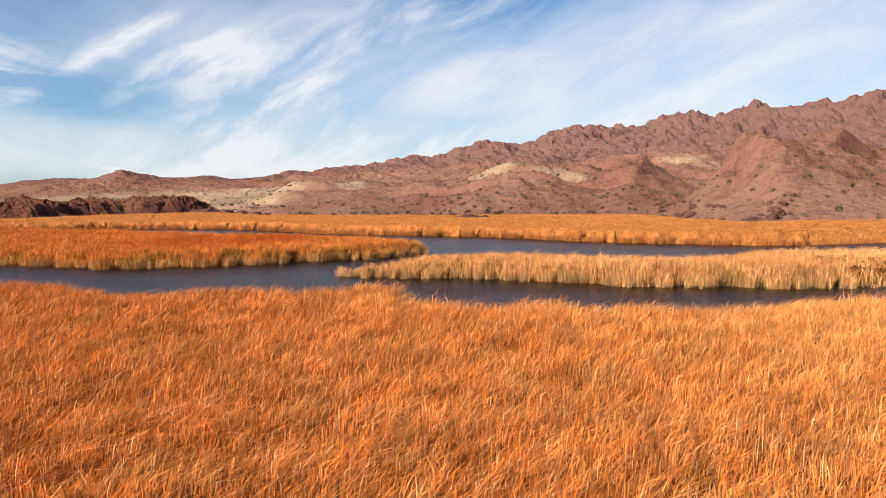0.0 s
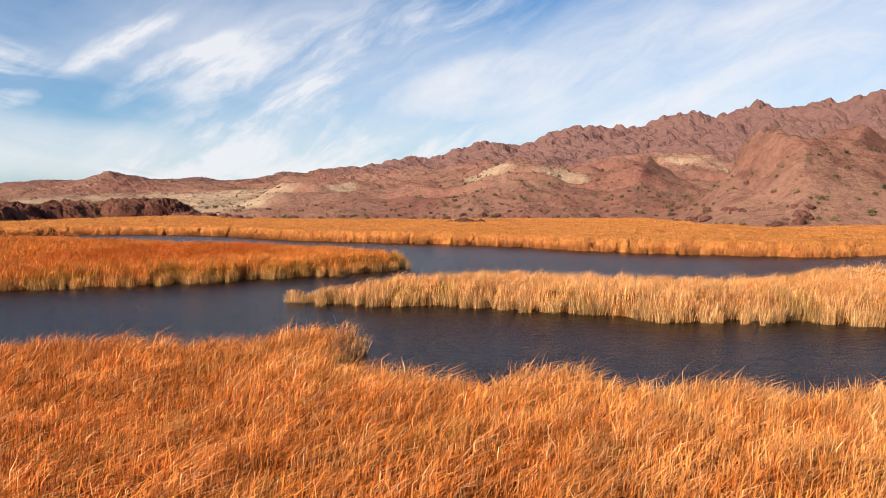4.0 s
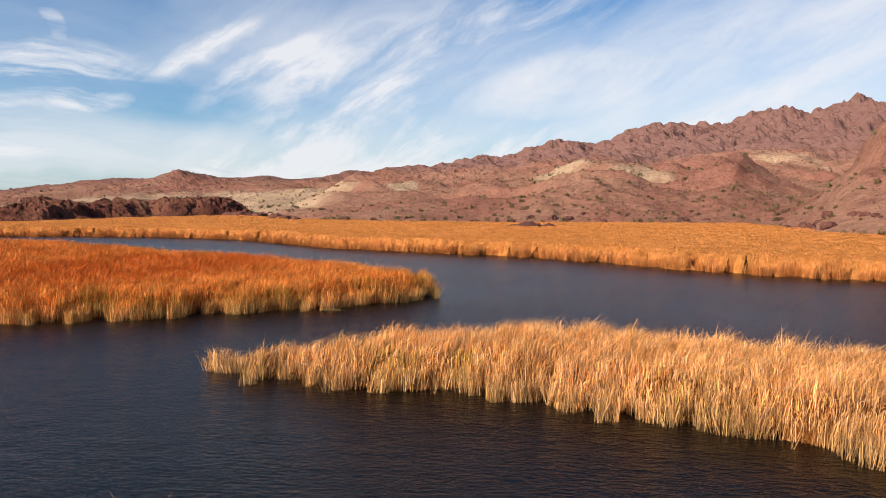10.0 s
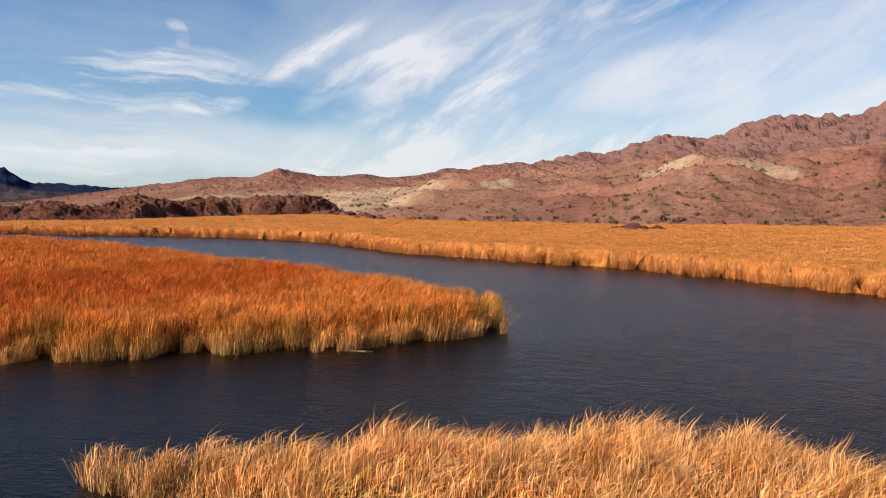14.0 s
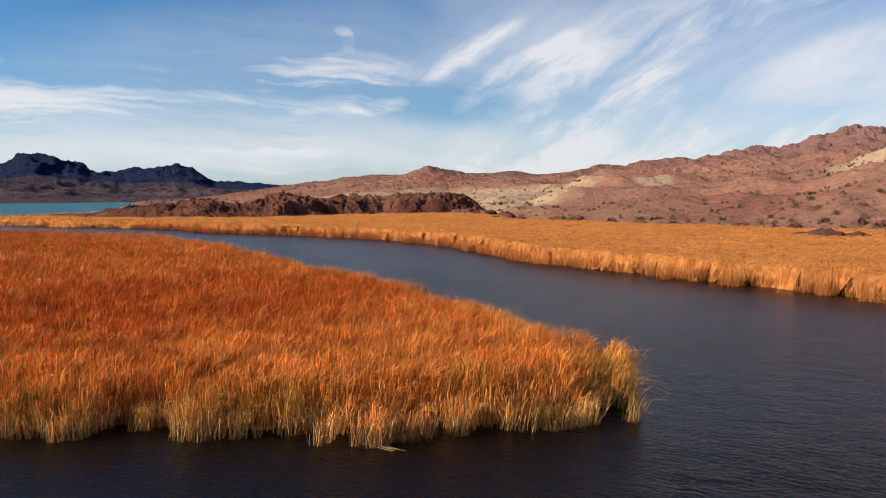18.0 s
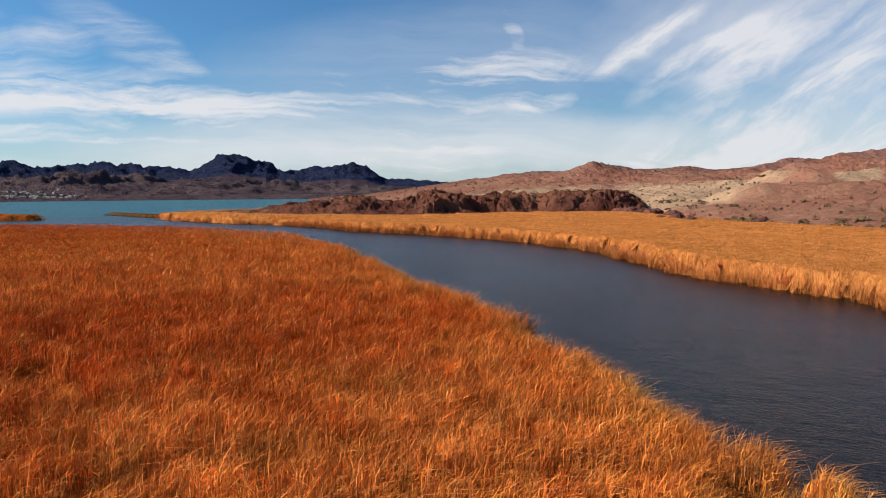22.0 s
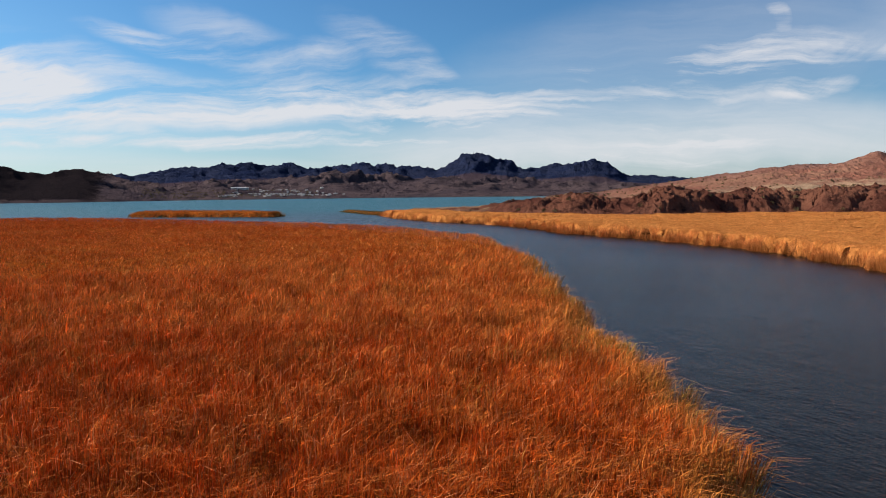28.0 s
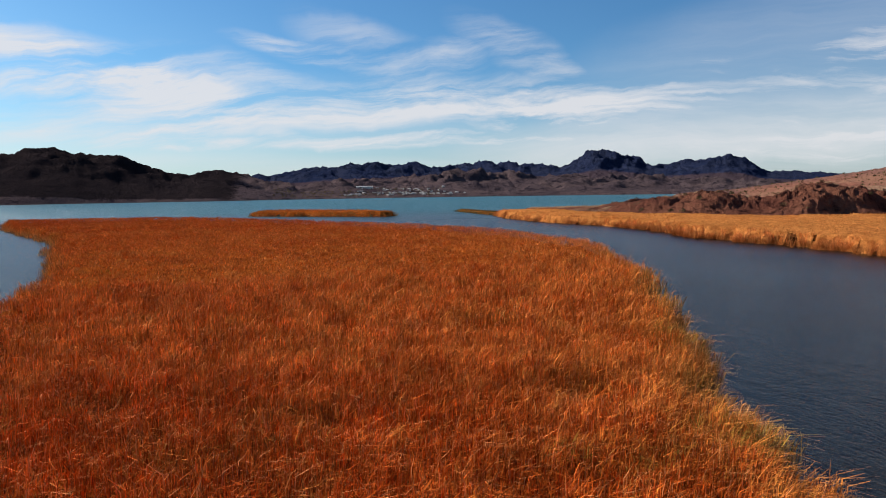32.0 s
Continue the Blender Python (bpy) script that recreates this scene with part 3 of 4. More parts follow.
shore_hills, a, r = polar("shore_hills", np.arange(28, 128, 0.2), np.arange(1080, 2440, 11.0), far_height, SHORE_ROCK)
# darker tone over the left end of the shore
dark_end = shore_hills.data.attributes.new("pale", "FLOAT", "POINT")
dark_end.data.foreach_set("value", (0.9 * ease((a - 83) / 3) * ease((r - 1225) / 30)).astype(np.float32))
tagged(shore_hills, "dark eroded hills along the far lake shore", "hills", kind="structure")
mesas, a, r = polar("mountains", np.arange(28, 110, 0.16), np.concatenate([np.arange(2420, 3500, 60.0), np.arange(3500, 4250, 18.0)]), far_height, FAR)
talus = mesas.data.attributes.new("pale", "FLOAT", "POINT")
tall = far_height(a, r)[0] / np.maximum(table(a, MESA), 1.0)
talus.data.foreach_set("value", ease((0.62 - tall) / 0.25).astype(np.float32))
tagged(mesas, "dark jagged mountains and mesas beyond the lake, tinted haze blue", "mountains", kind="structure")

# ---- water and the bed below it ----
for name, z, mat, label in (("water", 0.0, WATER, "dark rippled marsh water opening into a green lake"), ("ground", -2.5, MUD, "muddy lake bed under the water")):
    bm = bmesh.new()
    bmesh.ops.create_circle(bm, cap_ends=True, segments=96, radius=4700)
    tagged(part(name, bm, mat), label, name, kind="structure").location = (0, 90, z)

# ---- reed beds ----
NEAR_BANK = [(-260, 20), (-160, 68), (-90, 84), (-52, 80), (-38, 74), (-32, 68), (-22, 69), (-13, 70.3), (-8.5, 74.4), (-4.7, 74.4), (-4.3, 62), (4, 59.3), (9, 60.8), (12, 57.6), (20, 55.2),
             (26, 57.7), (39, 62.5), (55, 71), (90, 79), (160, 90), (160, -60), (-260, -60)]
ISLAND = [(-15.6, 100.6), (-14, 98.9), (-9, 97.4), (-3, 96), (3, 95), (10, 93.5), (14, 90), (19, 87.5), (24, 85), (35, 83.5), (47, 82.5), (70, 84), (170, 100), (170, 125), (71, 111), (56, 111),
          (46, 106), (36, 99.5), (26, 101), (16, 106), (12, 108), (5, 108), (1, 105), (-2, 106), (-6, 103.4), (-12, 103.2)]
PENINSULA = [(-3.5, 138), (-5, 133), (-8, 130), (-13, 127.5), (-19, 125), (-23.4, 121.8), (-24.6, 124.2), (-26, 123.2), (-27.2, 119.8), (-32, 119), (-46, 115), (-56, 113.5), (-79, 123), (-104, 131), (-128, 131), (-154, 127),
             (-195, 120), (-220, 117), (-266, 101), (-320, 83), (-365, 74), (-345, 140), (-333, 152), (-281, 184), (-218, 214), (-175, 224), (-133, 220), (-100, 206), (-84, 196),
             (-72, 188), (-63, 183), (-55, 177), (-47, 174), (-38, 168), (-32, 165), (-28, 160), (-23, 158), (-17, 152), (-11, 148), (-7, 146), (-4, 143)]
FAR_BANK = [(170, 140), (99, 152), (73, 147), (60, 151), (44, 159), (31, 169), (24, 177), (13, 187), (3, 192), (-12, 200), (-37, 213), (-55, 229), (-63, 238), (-82, 249), (-107, 259),
            (-130, 262), (-165, 263), (-183, 270), (-220, 276), (-253, 271), (-303, 276), (-330, 285), (-335, 330), (-300, 420), (-120, 470), (-60, 370), (90, 340), (110, 245), (170, 240)]
SPIT = [(-318, 284), (-360, 287), (-411, 295), (-408, 304), (-360, 300), (-322, 300)]
ISLET = [(-403, 177), (-386, 195), (-368, 216), (-349, 238), (-358, 246), (-392, 236), (-430, 205), (-436, 188)]


def inside(x, y, ring):
    """Distance to the ring's outline: above zero inside, below zero outside."""
    far, odd = np.full(x.shape, 1e9), np.zeros(x.shape, bool)
    for (ax, ay), (bx, by) in zip(ring, ring[1:] + ring[:1]):
        dx, dy = bx - ax, by - ay
        t = np.clip(((x - ax) * dx + (y - ay) * dy) / (dx * dx + dy * dy), 0, 1)
        far = np.minimum(far, (x - ax - t * dx) ** 2 + (y - ay - t * dy) ** 2)
        odd ^= ((ay > y) != (by > y)) & (x < (by - ay and dx * (y - ay) / (dy if dy else 1e-9)) + ax)
    return np.where(odd, 1, -1) * np.sqrt(far)


def dry_land(x, y):
    a, r = np.degrees(np.arctan2(-(x - HEART[0]), y - HEART[1])), np.hypot(x - HEART[0], y - HEART[1])
    return np.where((a > -75) & (a < 66), r - table(a, FOOT), -50.0)


class Bed:
    """A reed bed's outline and habit: how far it leans, its height, how it rounds off and how deep its notches go."""

    def __init__(self, ring, wind=1.0, short=1.0, dome=2.2, notch=1.9, wave=5.5, hollow=1.0, body=0.48, dead=None):
        self.ring, self.wind, self.short, self.dome, self.notch, self.wave = ring, wind, short, dome, notch, wave
        self.hollow, self.body, self.dead = hollow, body, dead or LITTER


def margin(x, y, bed):
    """How far inside the bed a spot lies, with the bed's scalloped and notched edge, and clear of the hills."""
    d = inside(x, y, bed.ring)
    notch = np.exp(-(lattice(x / bed.wave, y / bed.wave, 23) / 0.17) ** 2) * ease((1.3 + bed.notch - d) / 2.5)
    d = d + 2.0 * fractal(x, y, 6.5, 2, 21) + 1.5 * fractal(x, y, 2.4, 2, 25) - bed.notch * notch
    return np.minimum(d, 4.0 - dry_land(x, y) + 5 * fractal(x, y, 18, 3, 27))


# spots where the reeds lie flat: x, y, half length along x, half length along y
LODGED = [(-80, 175, 3.0, 1.2), (-72, 170, 2.4, 1.3), (-52, 174, 2.0, 1.2), (-55, 168.5, 2.0, 1.4), (-56, 155, 1.6, 1.2), (-68, 151, 1.3, 1.0), (-62, 146, 1.5, 1.3),
          (-60, 177, 2.2, 0.9), (-88, 138, 1.6, 1.2), (-39, 147, 1.5, 1.2), (-38, 153, 1.2, 1.0), (-8.5, 141.5, 1.1, 1.6), (-10.5, 136.5, 1.3, 0.8)]


def tallness(x, y, hollows=1.0):
    """Reed height, with lodged hollows."""
    hollow = ease((fractal(x, y * 1.6, 6.5, 2, 87) - 0.24) / 0.12) * ease((fractal(x, y, 45, 2, 89) + 0.15) / 0.3)
    low_tip = 1.1 * np.exp(-((x + 12) / 3.5) ** 2 - ((y - 100.5) / 3) ** 2)
    for cx, cy, ax, ay in LODGED:
        low_tip = low_tip + 1.5 * np.exp(-((x - cx) / ax) ** 2 - ((y - cy) / ay) ** 2)
    return 2.85 - low_tip + 0.32 * fractal(x, y, 14, 3, 81) + 0.42 * fractal(x, y, 2.6, 2, 83) - 1.25 * hollows * hollow


WIND = (0.80, 0.45)


def blades(rng, bed, box, density, width, simple=False, edge=None, bow=0.25):
    """Verts, faces and rim values of the reed blades of one stretch of a bed."""
    x0, y0, x1, y1 = box
    ring = bed.ring
    k = int((x1 - x0) * (y1 - y0) * density)
    x, y = rng.uniform(x0, x1, k), rng.uniform(y0, y1, k)
    rough = inside(x, y, ring)
    keep = rough > -2.5 if edge is None else (rough > -2.5) & (rough < edge + 3)
    x, y = x[keep], y[keep]
    d = margin(x, y, bed)
    keep = d > 0 if edge is None else (d > 0) & (d < edge)
    # the outermost stems stand in tufts
    keep &= (d > 1.5) | (fractal(x, y, 0.9, 2, 99) + 0.35 * d + rng.uniform(-0.3, 0.3, len(x)) > -0.05)
    x, y, d = x[keep], y[keep], d[keep]
    k = len(x)
    tuft = fractal(x, y, 1.5, 2, 97) + (0.0 if simple else 0.4) * lattice(x / 0.55, y / 0.55, 93)
    rim = 1 - ease(d / 5.0)
    tall = tallness(x, y, bed.hollow) * bed.short * (1 + rng.normal(0, 0.055 if simple else 0.075, k)) * (0.52 + 0.48 * ease(d / bed.dome)) * (1 + (0.17 + 0.17 * (d < 1.8)) * tuft)
    # leaves hang at every height down the face of the bed
    face = d < 2.8
    tall = np.where(face & (rng.random(k) > 0.3), tall * rng.uniform(0.45, 1.0, k), tall)
    turn = rng.uniform(0, 2 * np.pi, k)
    lean = bed.wind * tall * rng.uniform(0.12, 0.50, k) * (0.8 + 0.7 * fractal(x, y, 6, 2, 91))
    stray = rng.normal(0, 0.16, (k, 2)) + 0.13 * np.stack([lattice(x / 0.8, y / 0.8, 101), lattice(x / 0.8, y / 0.8, 103)], 1)
    out = np.stack([WIND[0] * lean, WIND[1] * lean], 1) + stray * tall[:, None] * (1 + 0.6 * (d < 1.0))[:, None]
    # those at the rim bow out over the water
    e = 0.4
    near = d < 2.6
    px, py = x[near], y[near]
    away = -np.stack([inside(px + e, py, ring) - inside(px - e, py, ring), inside(px, py + e, ring) - inside(px, py - e, ring)], 1) / (2 * e)
    droop = ease((2.6 - d[near]) / 2.6) * rng.uniform(0.0, 1.0, len(px))
    out[near] += away * (bow * tall[near] * droop)[:, None]
    w = width * rng.uniform(0.5, 1.5, k)
    sx, sy = np.cos(turn) * w / 2, np.sin(turn) * w / 2
    z0 = np.where(d < 0.45, -0.1, np.where(face, np.maximum(-0.1, tall - rng.uniform(0.7, 1.7, k)), (0.87 if simple else 0.66) * tall))
    foot = np.stack([x, y, z0], 1)
    foot[:, :2] += out * (np.maximum(z0 / tall, 0) ** 2)[:, None]
    side = np.stack([sx, sy, 0 * sx], 1)
    i = np.arange(k)[:, None]
    far = np.hypot(out[:, 0], out[:, 1])
    if simple:
        tip = np.stack([x + out[:, 0], y + out[:, 1], tall - 0.12 * far], 1)
        return np.stack([foot - side, foot + side, tip], 1).reshape(-1, 3), [i * 3 + [0, 1, 2]], np.repeat(rim, 3)
    # the blade rises, then its last third bows over
    nod = rng.normal(0, 0.09, (k, 2)) * tall[:, None] + np.array(WIND) * (bed.wind * 0.16 * tall * rng.uniform(0, 1, k) ** 2)[:, None]
    mid = np.stack([x + out[:, 0] * 0.5, y + out[:, 1] * 0.5, 0.82 * tall], 1)
    tip = np.stack([x + out[:, 0] * 1.15 + nod[:, 0], y + out[:, 1] * 1.15 + nod[:, 1], tall * rng.uniform(0.92, 1.07, k) - 0.25 * far], 1)
    verts = np.stack([foot - 0.8 * side, foot + 0.8 * side, mid + side, mid - side, tip], 1).reshape(-1, 3)
    return verts, [i * 5 + [0, 1, 2, 3], i * 5 + [3, 2, 4]], np.repeat(rim, 5)


def litter(bed, box, step):
    """The dense body of dead leaves inside the bed."""
    x0, y0, x1, y1 = box
    gx, gy = np.meshgrid(np.arange(x0, x1 + step, step), np.arange(y0, y1 + step, step), indexing="ij")
    d = margin(gx, gy, bed)
    z = np.where(d > 1.0, -0.4 + (0.4 + bed.short * tallness(gx, gy, bed.hollow) * (0.20 + bed.body)) * ease((d - 1.0) / 2.2) + 0.40 * ease(d - 1.2) * fractal(gx, gy, 2.2, 3, 95, 0.65), -0.4)
    i = np.arange(gx.size).reshape(gx.shape)
    ok = (d > -step)
    some = ok[:-1, :-1] & ok[1:, :-1] & ok[1:, 1:] & ok[:-1, 1:]
    quads = np.stack([i[:-1, :-1], i[1:, :-1], i[1:, 1:], i[:-1, 1:]], -1)[some]
    used, back = np.unique(quads, return_inverse=True)
    return np.stack([gx, gy, z], -1).reshape(-1, 3)[used], back.reshape(-1, 4)


def reed_bed(name, label, bed, mat, stretches, bodies, seed):
    rng = np.random.default_rng(seed)
    root = tagged(new(name), label, "reeds", "reed beds", "stuff")
    verts, faces, rims, start = [], [], [], 0
    for stretch in stretches:
        v, f, e = blades(rng, bed, *stretch)
        verts.append(v)
        rims.append(e)
        faces += [q + start for q in f]
        start += len(v)
    ob = tagged(sheet("blades", np.concatenate(verts), faces, mat, root), kind="stuff")
    ob.data.attributes.new("rim", "FLOAT", "POINT").data.foreach_set("value", np.concatenate(rims).astype(np.float32))
    verts, faces, start = [], [], 0
    for box, step in bodies:
        v, f = litter(bed, box, step)
        verts.append(v)
        faces.append(f + start)
        start += len(v)
    tagged(sheet("litter", np.concatenate(verts), faces, bed.dead, root, True), kind="stuff")
    return root


reed_bed("reed_bed", "orange dry reeds leaning in the wind on the near bank", Bed(NEAR_BANK, 1.3, notch=0.9, hollow=0.35, body=0.36), REED_NEAR,
         [((-27, 12, 27, 32), 92, 0.027), ((-40, 32, 42, 52), 72, 0.030), ((-50, 52, 50, 78), 60, 0.034), ((-50, 32, -40, 52), 8, 0.09, True), ((42, 32, 50, 52), 8, 0.09, True),
          ((-30, 52, 50, 78), 45, 0.026, False, 2.8, 0.45), ((-130, 12, -50, 95), 6, 0.11, True), ((50, 12, 130, 95), 5, 0.11, True), ((-12, -25, 12, 12), 6, 0.06, True)],
         [((-60, 5, 60, 80), 0.6), ((-260, -60, -59.5, 95), 3.0), ((59.5, -60, 160, 95), 3.0), ((-60, -60, 60, 5.5), 3.0)], 1)
reed_bed("reed_bed", "golden dry reeds on a long low island", Bed(ISLAND, 0.9, dome=2.6, notch=2.2, wave=4.0, hollow=0.6, body=0.42), REED_GOLD,
         [((-18, 80, 50, 112), 95, 0.027, False, None, 0.5), ((-18, 80, 50, 112), 75, 0.024, False, 2.8, 0.7), ((50, 80, 120, 126), 30, 0.055, True), ((120, 80, 170, 126), 12, 0.085, True)], [((-18, 80, 60, 114), 0.5), ((59.5, 80, 170, 126), 2.0)], 2)
reed_bed("reed_bed", "rust-red and green reeds on a broad peninsula", Bed(PENINSULA, 0.7, dome=2.6, notch=2.4, wave=3.8, hollow=1.7, body=0.28, dead=LITTER_RUST), REED_RUST,
         [((-42, 112, 0, 178), 98, 0.026, False, None, 0.45), ((-70, 110, -42, 190), 62, 0.031), ((-75, 110, 0, 190), 70, 0.024, False, 2.8, 0.6), ((-110, 110, -70, 215), 32, 0.044), ((-370, 70, -110, 228), 13.0, 0.085, True), ((-370, 70, -110, 228), 8.0, 0.11, True, 5.0)],
         [((-110, 108, 0, 216), 0.7), ((-370, 70, -109.5, 228), 2.5)], 3)
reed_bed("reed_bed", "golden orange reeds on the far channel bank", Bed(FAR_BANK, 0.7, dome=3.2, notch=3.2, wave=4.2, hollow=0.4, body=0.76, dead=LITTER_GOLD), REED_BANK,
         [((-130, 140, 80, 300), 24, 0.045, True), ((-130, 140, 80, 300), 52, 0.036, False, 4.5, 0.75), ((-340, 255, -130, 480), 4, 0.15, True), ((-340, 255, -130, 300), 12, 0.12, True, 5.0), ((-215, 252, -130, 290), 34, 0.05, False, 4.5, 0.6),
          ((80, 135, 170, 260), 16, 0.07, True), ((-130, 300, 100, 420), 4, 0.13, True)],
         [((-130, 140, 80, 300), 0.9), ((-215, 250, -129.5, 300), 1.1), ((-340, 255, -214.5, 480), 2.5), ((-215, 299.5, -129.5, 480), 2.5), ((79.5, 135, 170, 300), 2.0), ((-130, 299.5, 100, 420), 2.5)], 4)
reed_bed("reed_bed", "low dark olive reeds on a thin spit", Bed(SPIT, short=0.55), REED_OLIVE, [((-415, 280, -315, 310), 9, 0.14, True)], [((-415, 280, -315, 310), 1.5)], 5)
reed_bed("reed_bed", "orange reeds on a small lake islet", Bed(ISLET, body=0.66, dead=LITTER_RUST), REED_ISLET, [((-440, 170, -345, 250), 8, 0.15, True)], [((-440, 170, -345, 250), 1.5)], 6)

# ---- shrubs, boulders, houses ----


def plain(name, colour, speck, scale, rough=0.9):
    m, n = material(name)
    info = n.add("ObjectInfo").outputs["Random"]
    where = n.add("NewGeometry").outputs["Position"]
    c = n.mix(n.span(n.noise(where, scale, 4.0, 0.65), 0.35, 0.7), colour, speck)
    c = n.vec("MULTIPLY", c, joined(n, n.math("ADD", 0.75, n.math("MULTIPLY", info, 0.5))))
    finish(n, c, rough, n.bump(n.noise(where, scale * 2, 4.0), 0.6, 0.4 / scale), 0.15)
    return m


LEAF = plain("grey-green shrub leaves", (0.105, 0.074, 0.030), (0.16, 0.108, 0.050), 1.2)
TWIG = plain("grey twigs", (0.16, 0.12, 0.085), (0.10, 0.07, 0.05), 3.0)
STONE = plain("dark red boulder rock", (0.16, 0.062, 0.040), (0.07, 0.028, 0.022), 0.5)
PLASTER = plain("white house walls", (0.50, 0.47, 0.43), (0.36, 0.32, 0.28), 0.2)
ROOFING = plain("pale roof sheets", (0.55, 0.52, 0.50), (0.38, 0.33, 0.30), 0.2)
STALK = plain("bleached floating stalks", (0.42, 0.28, 0.11), (0.30, 0.19, 0.07), 3.0)
rnd = random.Random(7)


def land(az, r):
    """The top of the land at an azimuth and distance."""
    a, d = np.array([float(az)]), np.array([float(r)])
    z, x, y = hill_height(a, d)
    z = float(z[0])
    if 22 < az < 60 and 285 < r < 530:
        z = max(z, float(outcrop_height(a, d)[0][0]))
    return float(x[0]), float(y[0]), z


def crown_mesh(bm, size, count):
    for k in range(count):
        a, h = rnd.uniform(0, 6.283), rnd.random()
        rad = size * (0.25 + 0.75 * rnd.random() ** 0.6) * math.sqrt(max(0.05, 1 - (h - 0.3) ** 2 * 1.6))
        c = Vector((math.cos(a) * rad, math.sin(a) * rad, size * (0.12 + 1.05 * h)))
        s = size * rnd.uniform(0.10, 0.22)
        m = Euler((rnd.uniform(0, 6), rnd.uniform(0, 6), rnd.uniform(0, 6))).to_matrix()
        ring = [bm.verts.new(c + m @ Vector(v) * s) for v in ((-1, -0.4, 0), (0.2, -0.8, 0.2), (1, 0.1, 0), (0.1, 0.7, -0.2))]
        bm.faces.new(ring)


def stem_mesh(bm, size):
    for k in range(6):
        a, tilt = rnd.uniform(0, 6.283), rnd.uniform(0.1, 0.7)
        top = Vector((math.cos(a) * math.sin(tilt), math.sin(a) * math.sin(tilt), math.cos(tilt))) * size * rnd.uniform(0.7, 1.1)
        turn = top.to_track_quat("Z", "Y").to_matrix().to_4x4()
        bmesh.ops.create_cone(bm, cap_ends=True, segments=5, radius1=size * 0.035, radius2=size * 0.012, depth=top.length,
                              matrix=Matrix.Translation(top / 2) @ turn)


def shrub(size):
    root = tagged(new("shrub"), "grey-green desert shrub on reddish gravel", "shrub", "desert shrubs")
    bm = bmesh.new()
    stem_mesh(bm, size)
    part("stems", bm, TWIG, root)
    bm = bmesh.new()
    crown_mesh(bm, size, 110)
    part("crown", bm, LEAF, root)
    return root


def boulder(size):
    bm = bmesh.new()
    bmesh.ops.create_icosphere(bm, subdivisions=3, radius=size)
    off = Vector((rnd.uniform(0, 50), rnd.uniform(0, 50), rnd.uniform(0, 50)))
    for v in bm.verts:
        d = v.co.normalized()
        k = 0.85 + 0.35 * noise.noise(d * 1.1 + off) + 0.22 * noise.noise(d * 2.7 + off) - 0.12 * abs(noise.noise(d * 5.5 + off))
        v.co = Vector((d.x * 1.25, d.y, d.z * 0.72)) * size * k
    return tagged(part("boulder", bm, STONE), "dark red boulder at the foot of the hills", "boulder", "boulders")


def strewn(made, count, az_span, far_span, sink, sizes):
    """Copies of the made things strewn over the land, far_span metres up from the foot of the hills."""
    first = list(made)
    for k in range(count):
        az = rnd.uniform(*az_span)
        r = float(table(np.array([az]), FOOT)[0]) + far_span[0] + (far_span[1] - far_span[0]) * rnd.random() ** 1.5
        x, y, z = land(az, r)
        m = pose(x, y, z - sink, 0, 0, rnd.uniform(0, 360)) @ Matrix.Scale(rnd.uniform(*sizes), 4)
        if first:
            ob = first.pop()
            ob.matrix_world = m
        else:
            ob = copy_thing(rnd.choice(made), m)
            ob.matrix_world = m


strewn([shrub(1.0), shrub(1.0), shrub(1.0), shrub(1.0)], 240, (-45, 54), (2, 90), 0.1, (0.5, 1.35))
strewn([boulder(1.0), boulder(1.0), boulder(1.0), boulder(1.0), boulder(1.0)], 110, (-42, 30), (-2, 36), 0.25, (0.7, 2.7))
# the rock that stands out into the reeds, and its small neighbours
for x, y, s in ((10.6, 270.0, 4.2), (5.0, 274.0, 2.6), (16.0, 271.0, 3.0), (22.5, 270.5, 2.2), (-88.0, 345.0, 3.2), (-94.0, 350.0, 4.0), (-101.0, 352.0, 3.0),
                (-146.0, 414.0, 4.5), (-139.0, 409.0, 5.2), (-131.0, 404.0, 4.6), (-124.0, 400.0, 5.0), (-116.0, 398.0, 3.6), (-66.0, 342.0, 2.6)):
    rock = boulder(s)
    rock.location, rock.rotation_euler = (x, y, 1.7), (0, 0, rnd.uniform(0, 6))

for x, y, s in ((-72.0, 346.0, 2.6), (-77.0, 350.0, 2.2), (-69.0, 350.0, 2.0), (-61.0, 340.0, 1.8), (-30.0, 326.0, 2.0), (24.0, 306.0, 1.9), (33.0, 304.0, 1.7)):
    bush = shrub(s)
    bush.location = (x, y, max(0.2, land(math.degrees(math.atan2(-x, y - HEART[1])), math.hypot(x, y - HEART[1]))[2]))

# low scrub that speckles the slopes
bm_v, bm_f = [], []
rng = np.random.default_rng(12)
k = 14000
az = rng.uniform(-50, 50, k)
r = table(az, FOOT) + 8 + rng.random(k) ** 0.8 * 560
z, x, y = hill_height(az, r)
thick = fractal(x, y, 120, 3, 121)
keep = (thick + rng.uniform(-0.5, 0.4, k) > -0.05) & ((az < 23) | (r > 480))
x, y, z = x[keep], y[keep], z[keep]
size = rng.uniform(0.3, 0.95, len(x)) * (0.8 + 0.6 * (rng.random(len(x)) > 0.85))
per = 16
c = np.repeat(np.stack([x, y, z], 1), per, 0)
s = np.repeat(size, per)[:, None]
off = rng.normal(0, 0.42, (len(c), 3)) * [1, 1, 0.55] + [0, 0, 0.5]
u, v = rng.normal(0, 0.42, (len(c), 3)), rng.normal(0, 0.42, (len(c), 3))
c = c + off * s
tri = np.stack([c - u * s, c + u * s, c + v * s], 1).reshape(-1, 3)
scrub = sheet("scrub", tri, [np.arange(len(tri)).reshape(-1, 3)], LEAF)
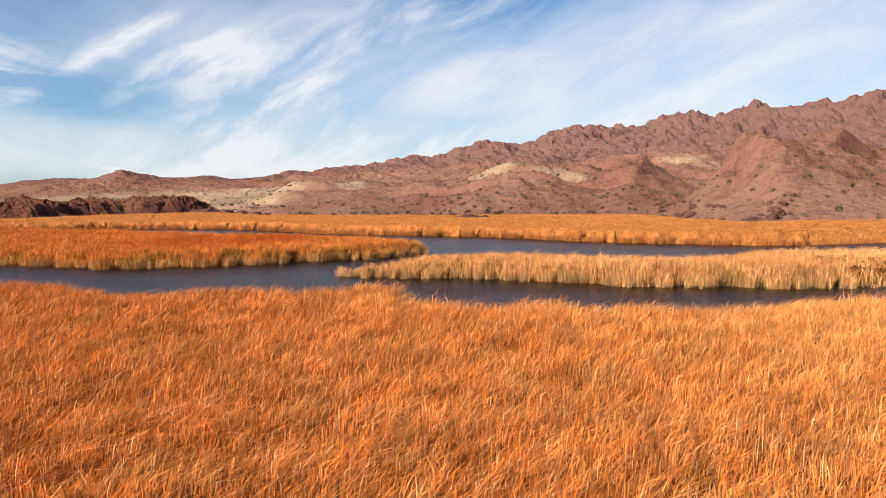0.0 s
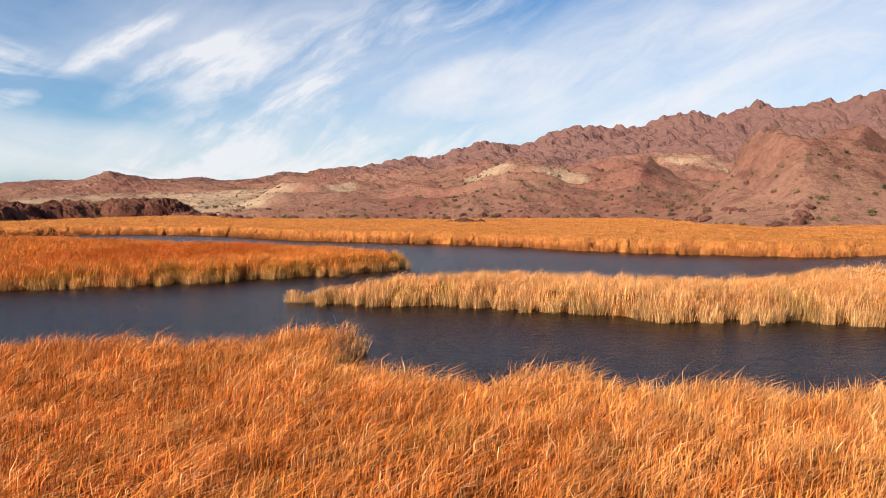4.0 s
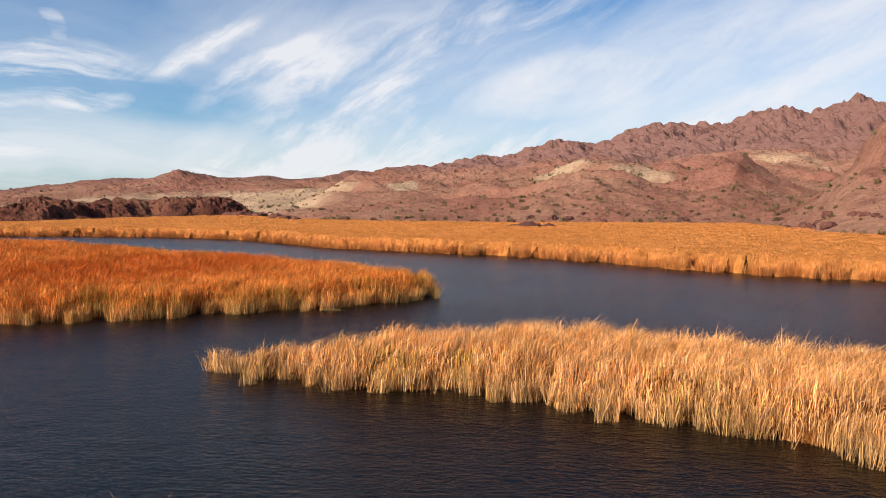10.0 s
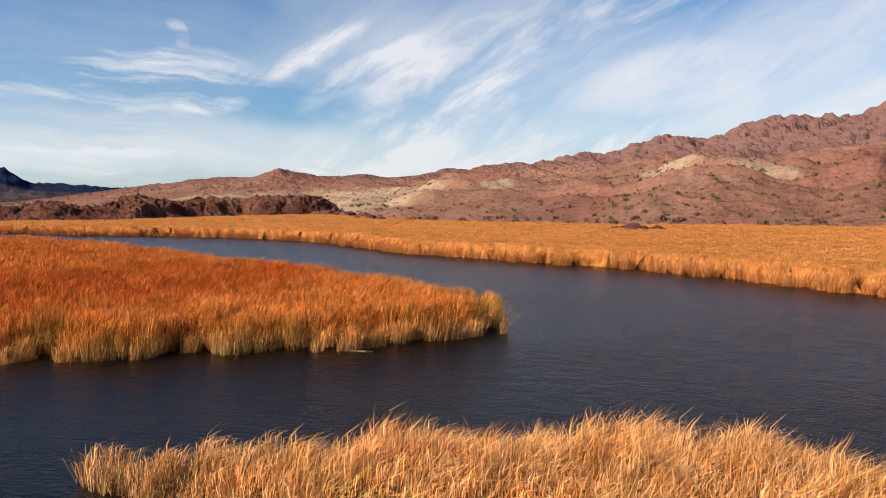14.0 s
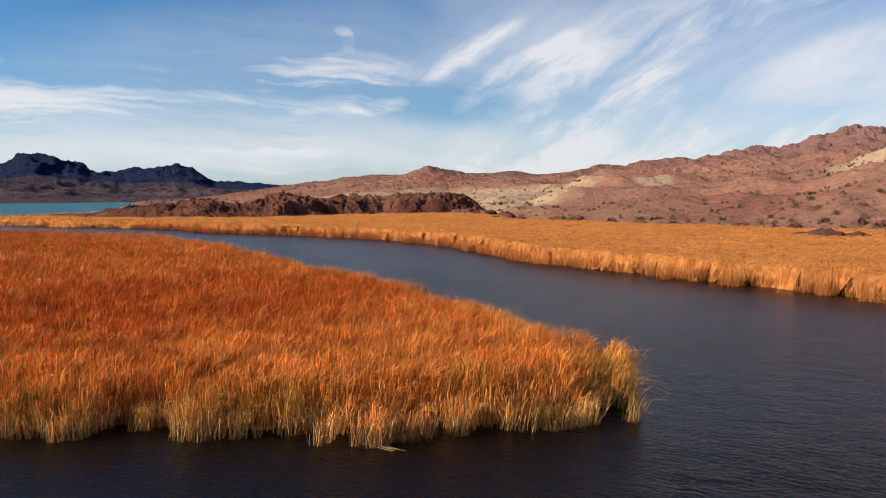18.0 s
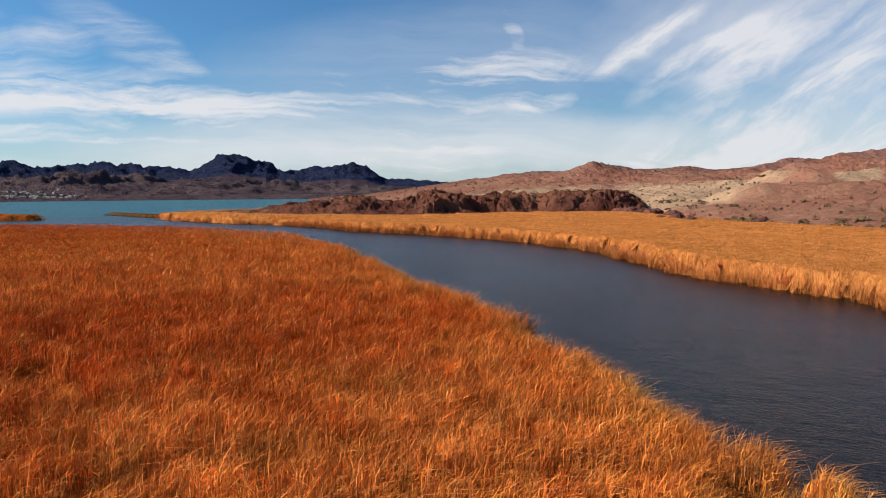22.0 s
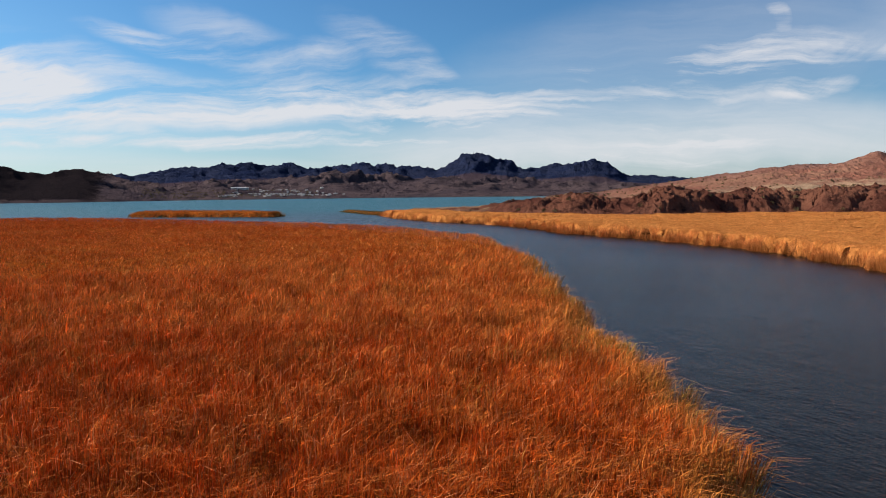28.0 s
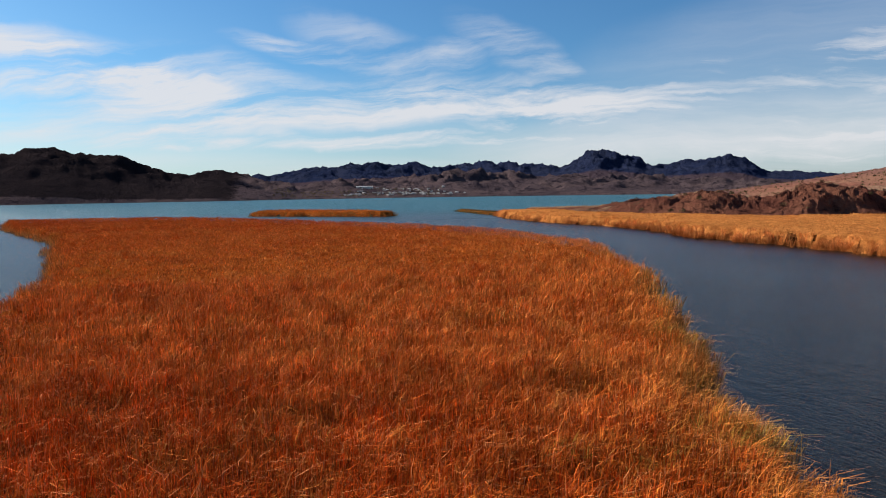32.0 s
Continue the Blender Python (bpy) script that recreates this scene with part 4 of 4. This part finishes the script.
tagged(scrub, "low olive scrub dotted over the desert slopes", "scrub", kind="stuff")


def house(w, d, h, pitch):
    root = tagged(new("house"), "small white house on the far lake shore", "house", "houses by the lake")
    bm = bmesh.new()
    bmesh.ops.create_cube(bm, size=1, matrix=Matrix.Translation((0, 0, h / 2 - 1.0)) @ Matrix.Diagonal((w, d, h + 2.0, 1)))
    part("wall", bm, PLASTER, root)
    bm = bmesh.new()
    e = 0.4
    low = [bm.verts.new((sx * (w / 2 + e), sy * (d / 2 + e), h)) for sx, sy in ((-1, -1), (1, -1), (1, 1), (-1, 1))]
    top = [bm.verts.new((sx * (w / 2 + e), 0, h + pitch)) for sx in (-1, 1)]
    for f in ((low[0], low[1], top[1], top[0]), (low[2], low[3], top[0], top[1]), (low[1], low[2], top[1]), (low[3], low[0], top[0]), tuple(reversed(low))):
        bm.faces.new(f)
    part("roof", bm, ROOFING, root)
    return root


kinds = [house(6, 4.5, 2.3, 0.8), house(9, 4, 2.5, 0.6), house(6, 5, 3.4, 1.0), house(11, 5, 2.6, 0.8)]
first = list(kinds)
for k in range(96):
    az = rnd.choice((rnd.uniform(67.5, 76.5), rnd.gauss(70.8, 1.5)))
    r = float(table(np.array([az]), SHORE)[0]) + 28 + 150 * rnd.random() ** 1.4
    z, x, y = far_height(np.array([az]), np.array([r]))
    m = pose(float(x[0]), float(y[0]), float(z[0]), 0, 0, rnd.uniform(-60, 60) + az) @ Matrix.Scale(rnd.uniform(0.45, 0.85), 4)
    ob = first.pop() if first else copy_thing(rnd.choice(kinds), m)
    ob.matrix_world = m

lodge = house(34, 8, 4, 1.0)
z, x, y = far_height(np.array([75.0]), np.array([1490.0]))
lodge.matrix_world = pose(float(x[0]), float(y[0]), float(z[0]) + 1, 0, 0, 72)
tagged(lodge, "long white building above the far lake shore")
# green thicket along the far shore
k = 420
az = rng.uniform(69, 82, k)
r = table(az, SHORE) + 20 + 170 * rng.random(k)
z, x, y = far_height(az, r)
c = np.repeat(np.stack([x, y, z], 1), 8, 0) + rng.normal(0, 1.2, (8 * k, 3)) * [1, 1, 0.6] + [0, 0, 1.0]
tri = np.stack([c + rng.normal(0, 0.8, c.shape) for q in range(3)], 1).reshape(-1, 3)
tagged(sheet("thicket", tri, [np.arange(len(tri)).reshape(-1, 3)], LEAF), "dark green thicket along the far shore", "bushes", kind="stuff")

# bleached stalks afloat before the peninsula
raft = tagged(new("floating_reed_stalks"), "bleached broken reed stalks floating by the peninsula", "reed debris")
raft.location = (-13.2, 126.6, 0.03)
for k in range(5):
    bm = bmesh.new()
    bmesh.ops.create_cone(bm, cap_ends=True, segments=6, radius1=0.02, radius2=0.01, depth=rnd.uniform(1.4, 2.6),
                          matrix=Matrix.Translation((rnd.uniform(-0.5, 0.5), rnd.uniform(-0.3, 0.3), 0)) @ pose(0, 0, 0, 0, 90, rnd.uniform(-16, 10)))
    part("stalk", bm, STALK, raft)

# mast on the highest far peak
mast = tagged(new("mast"), "thin radio mast on the far mountain top", "mast")
z, x, y = far_height(np.array([57.2]), np.array([3900.0]))
mast.location = (float(x[0]), float(y[0]), float(z[0]) - 3)
bm = bmesh.new()
bmesh.ops.create_cone(bm, cap_ends=True, segments=6, radius1=0.8, radius2=0.4, depth=14, matrix=Matrix.Translation((0, 0, 7)))
part("pole", bm, TWIG, mast)
bm = bmesh.new()
bmesh.ops.create_cone(bm, cap_ends=True, segments=8, radius1=2.5, radius2=2.5, depth=4, matrix=Matrix.Translation((0, 0, 2)))
part("hut", bm, PLASTER, mast)
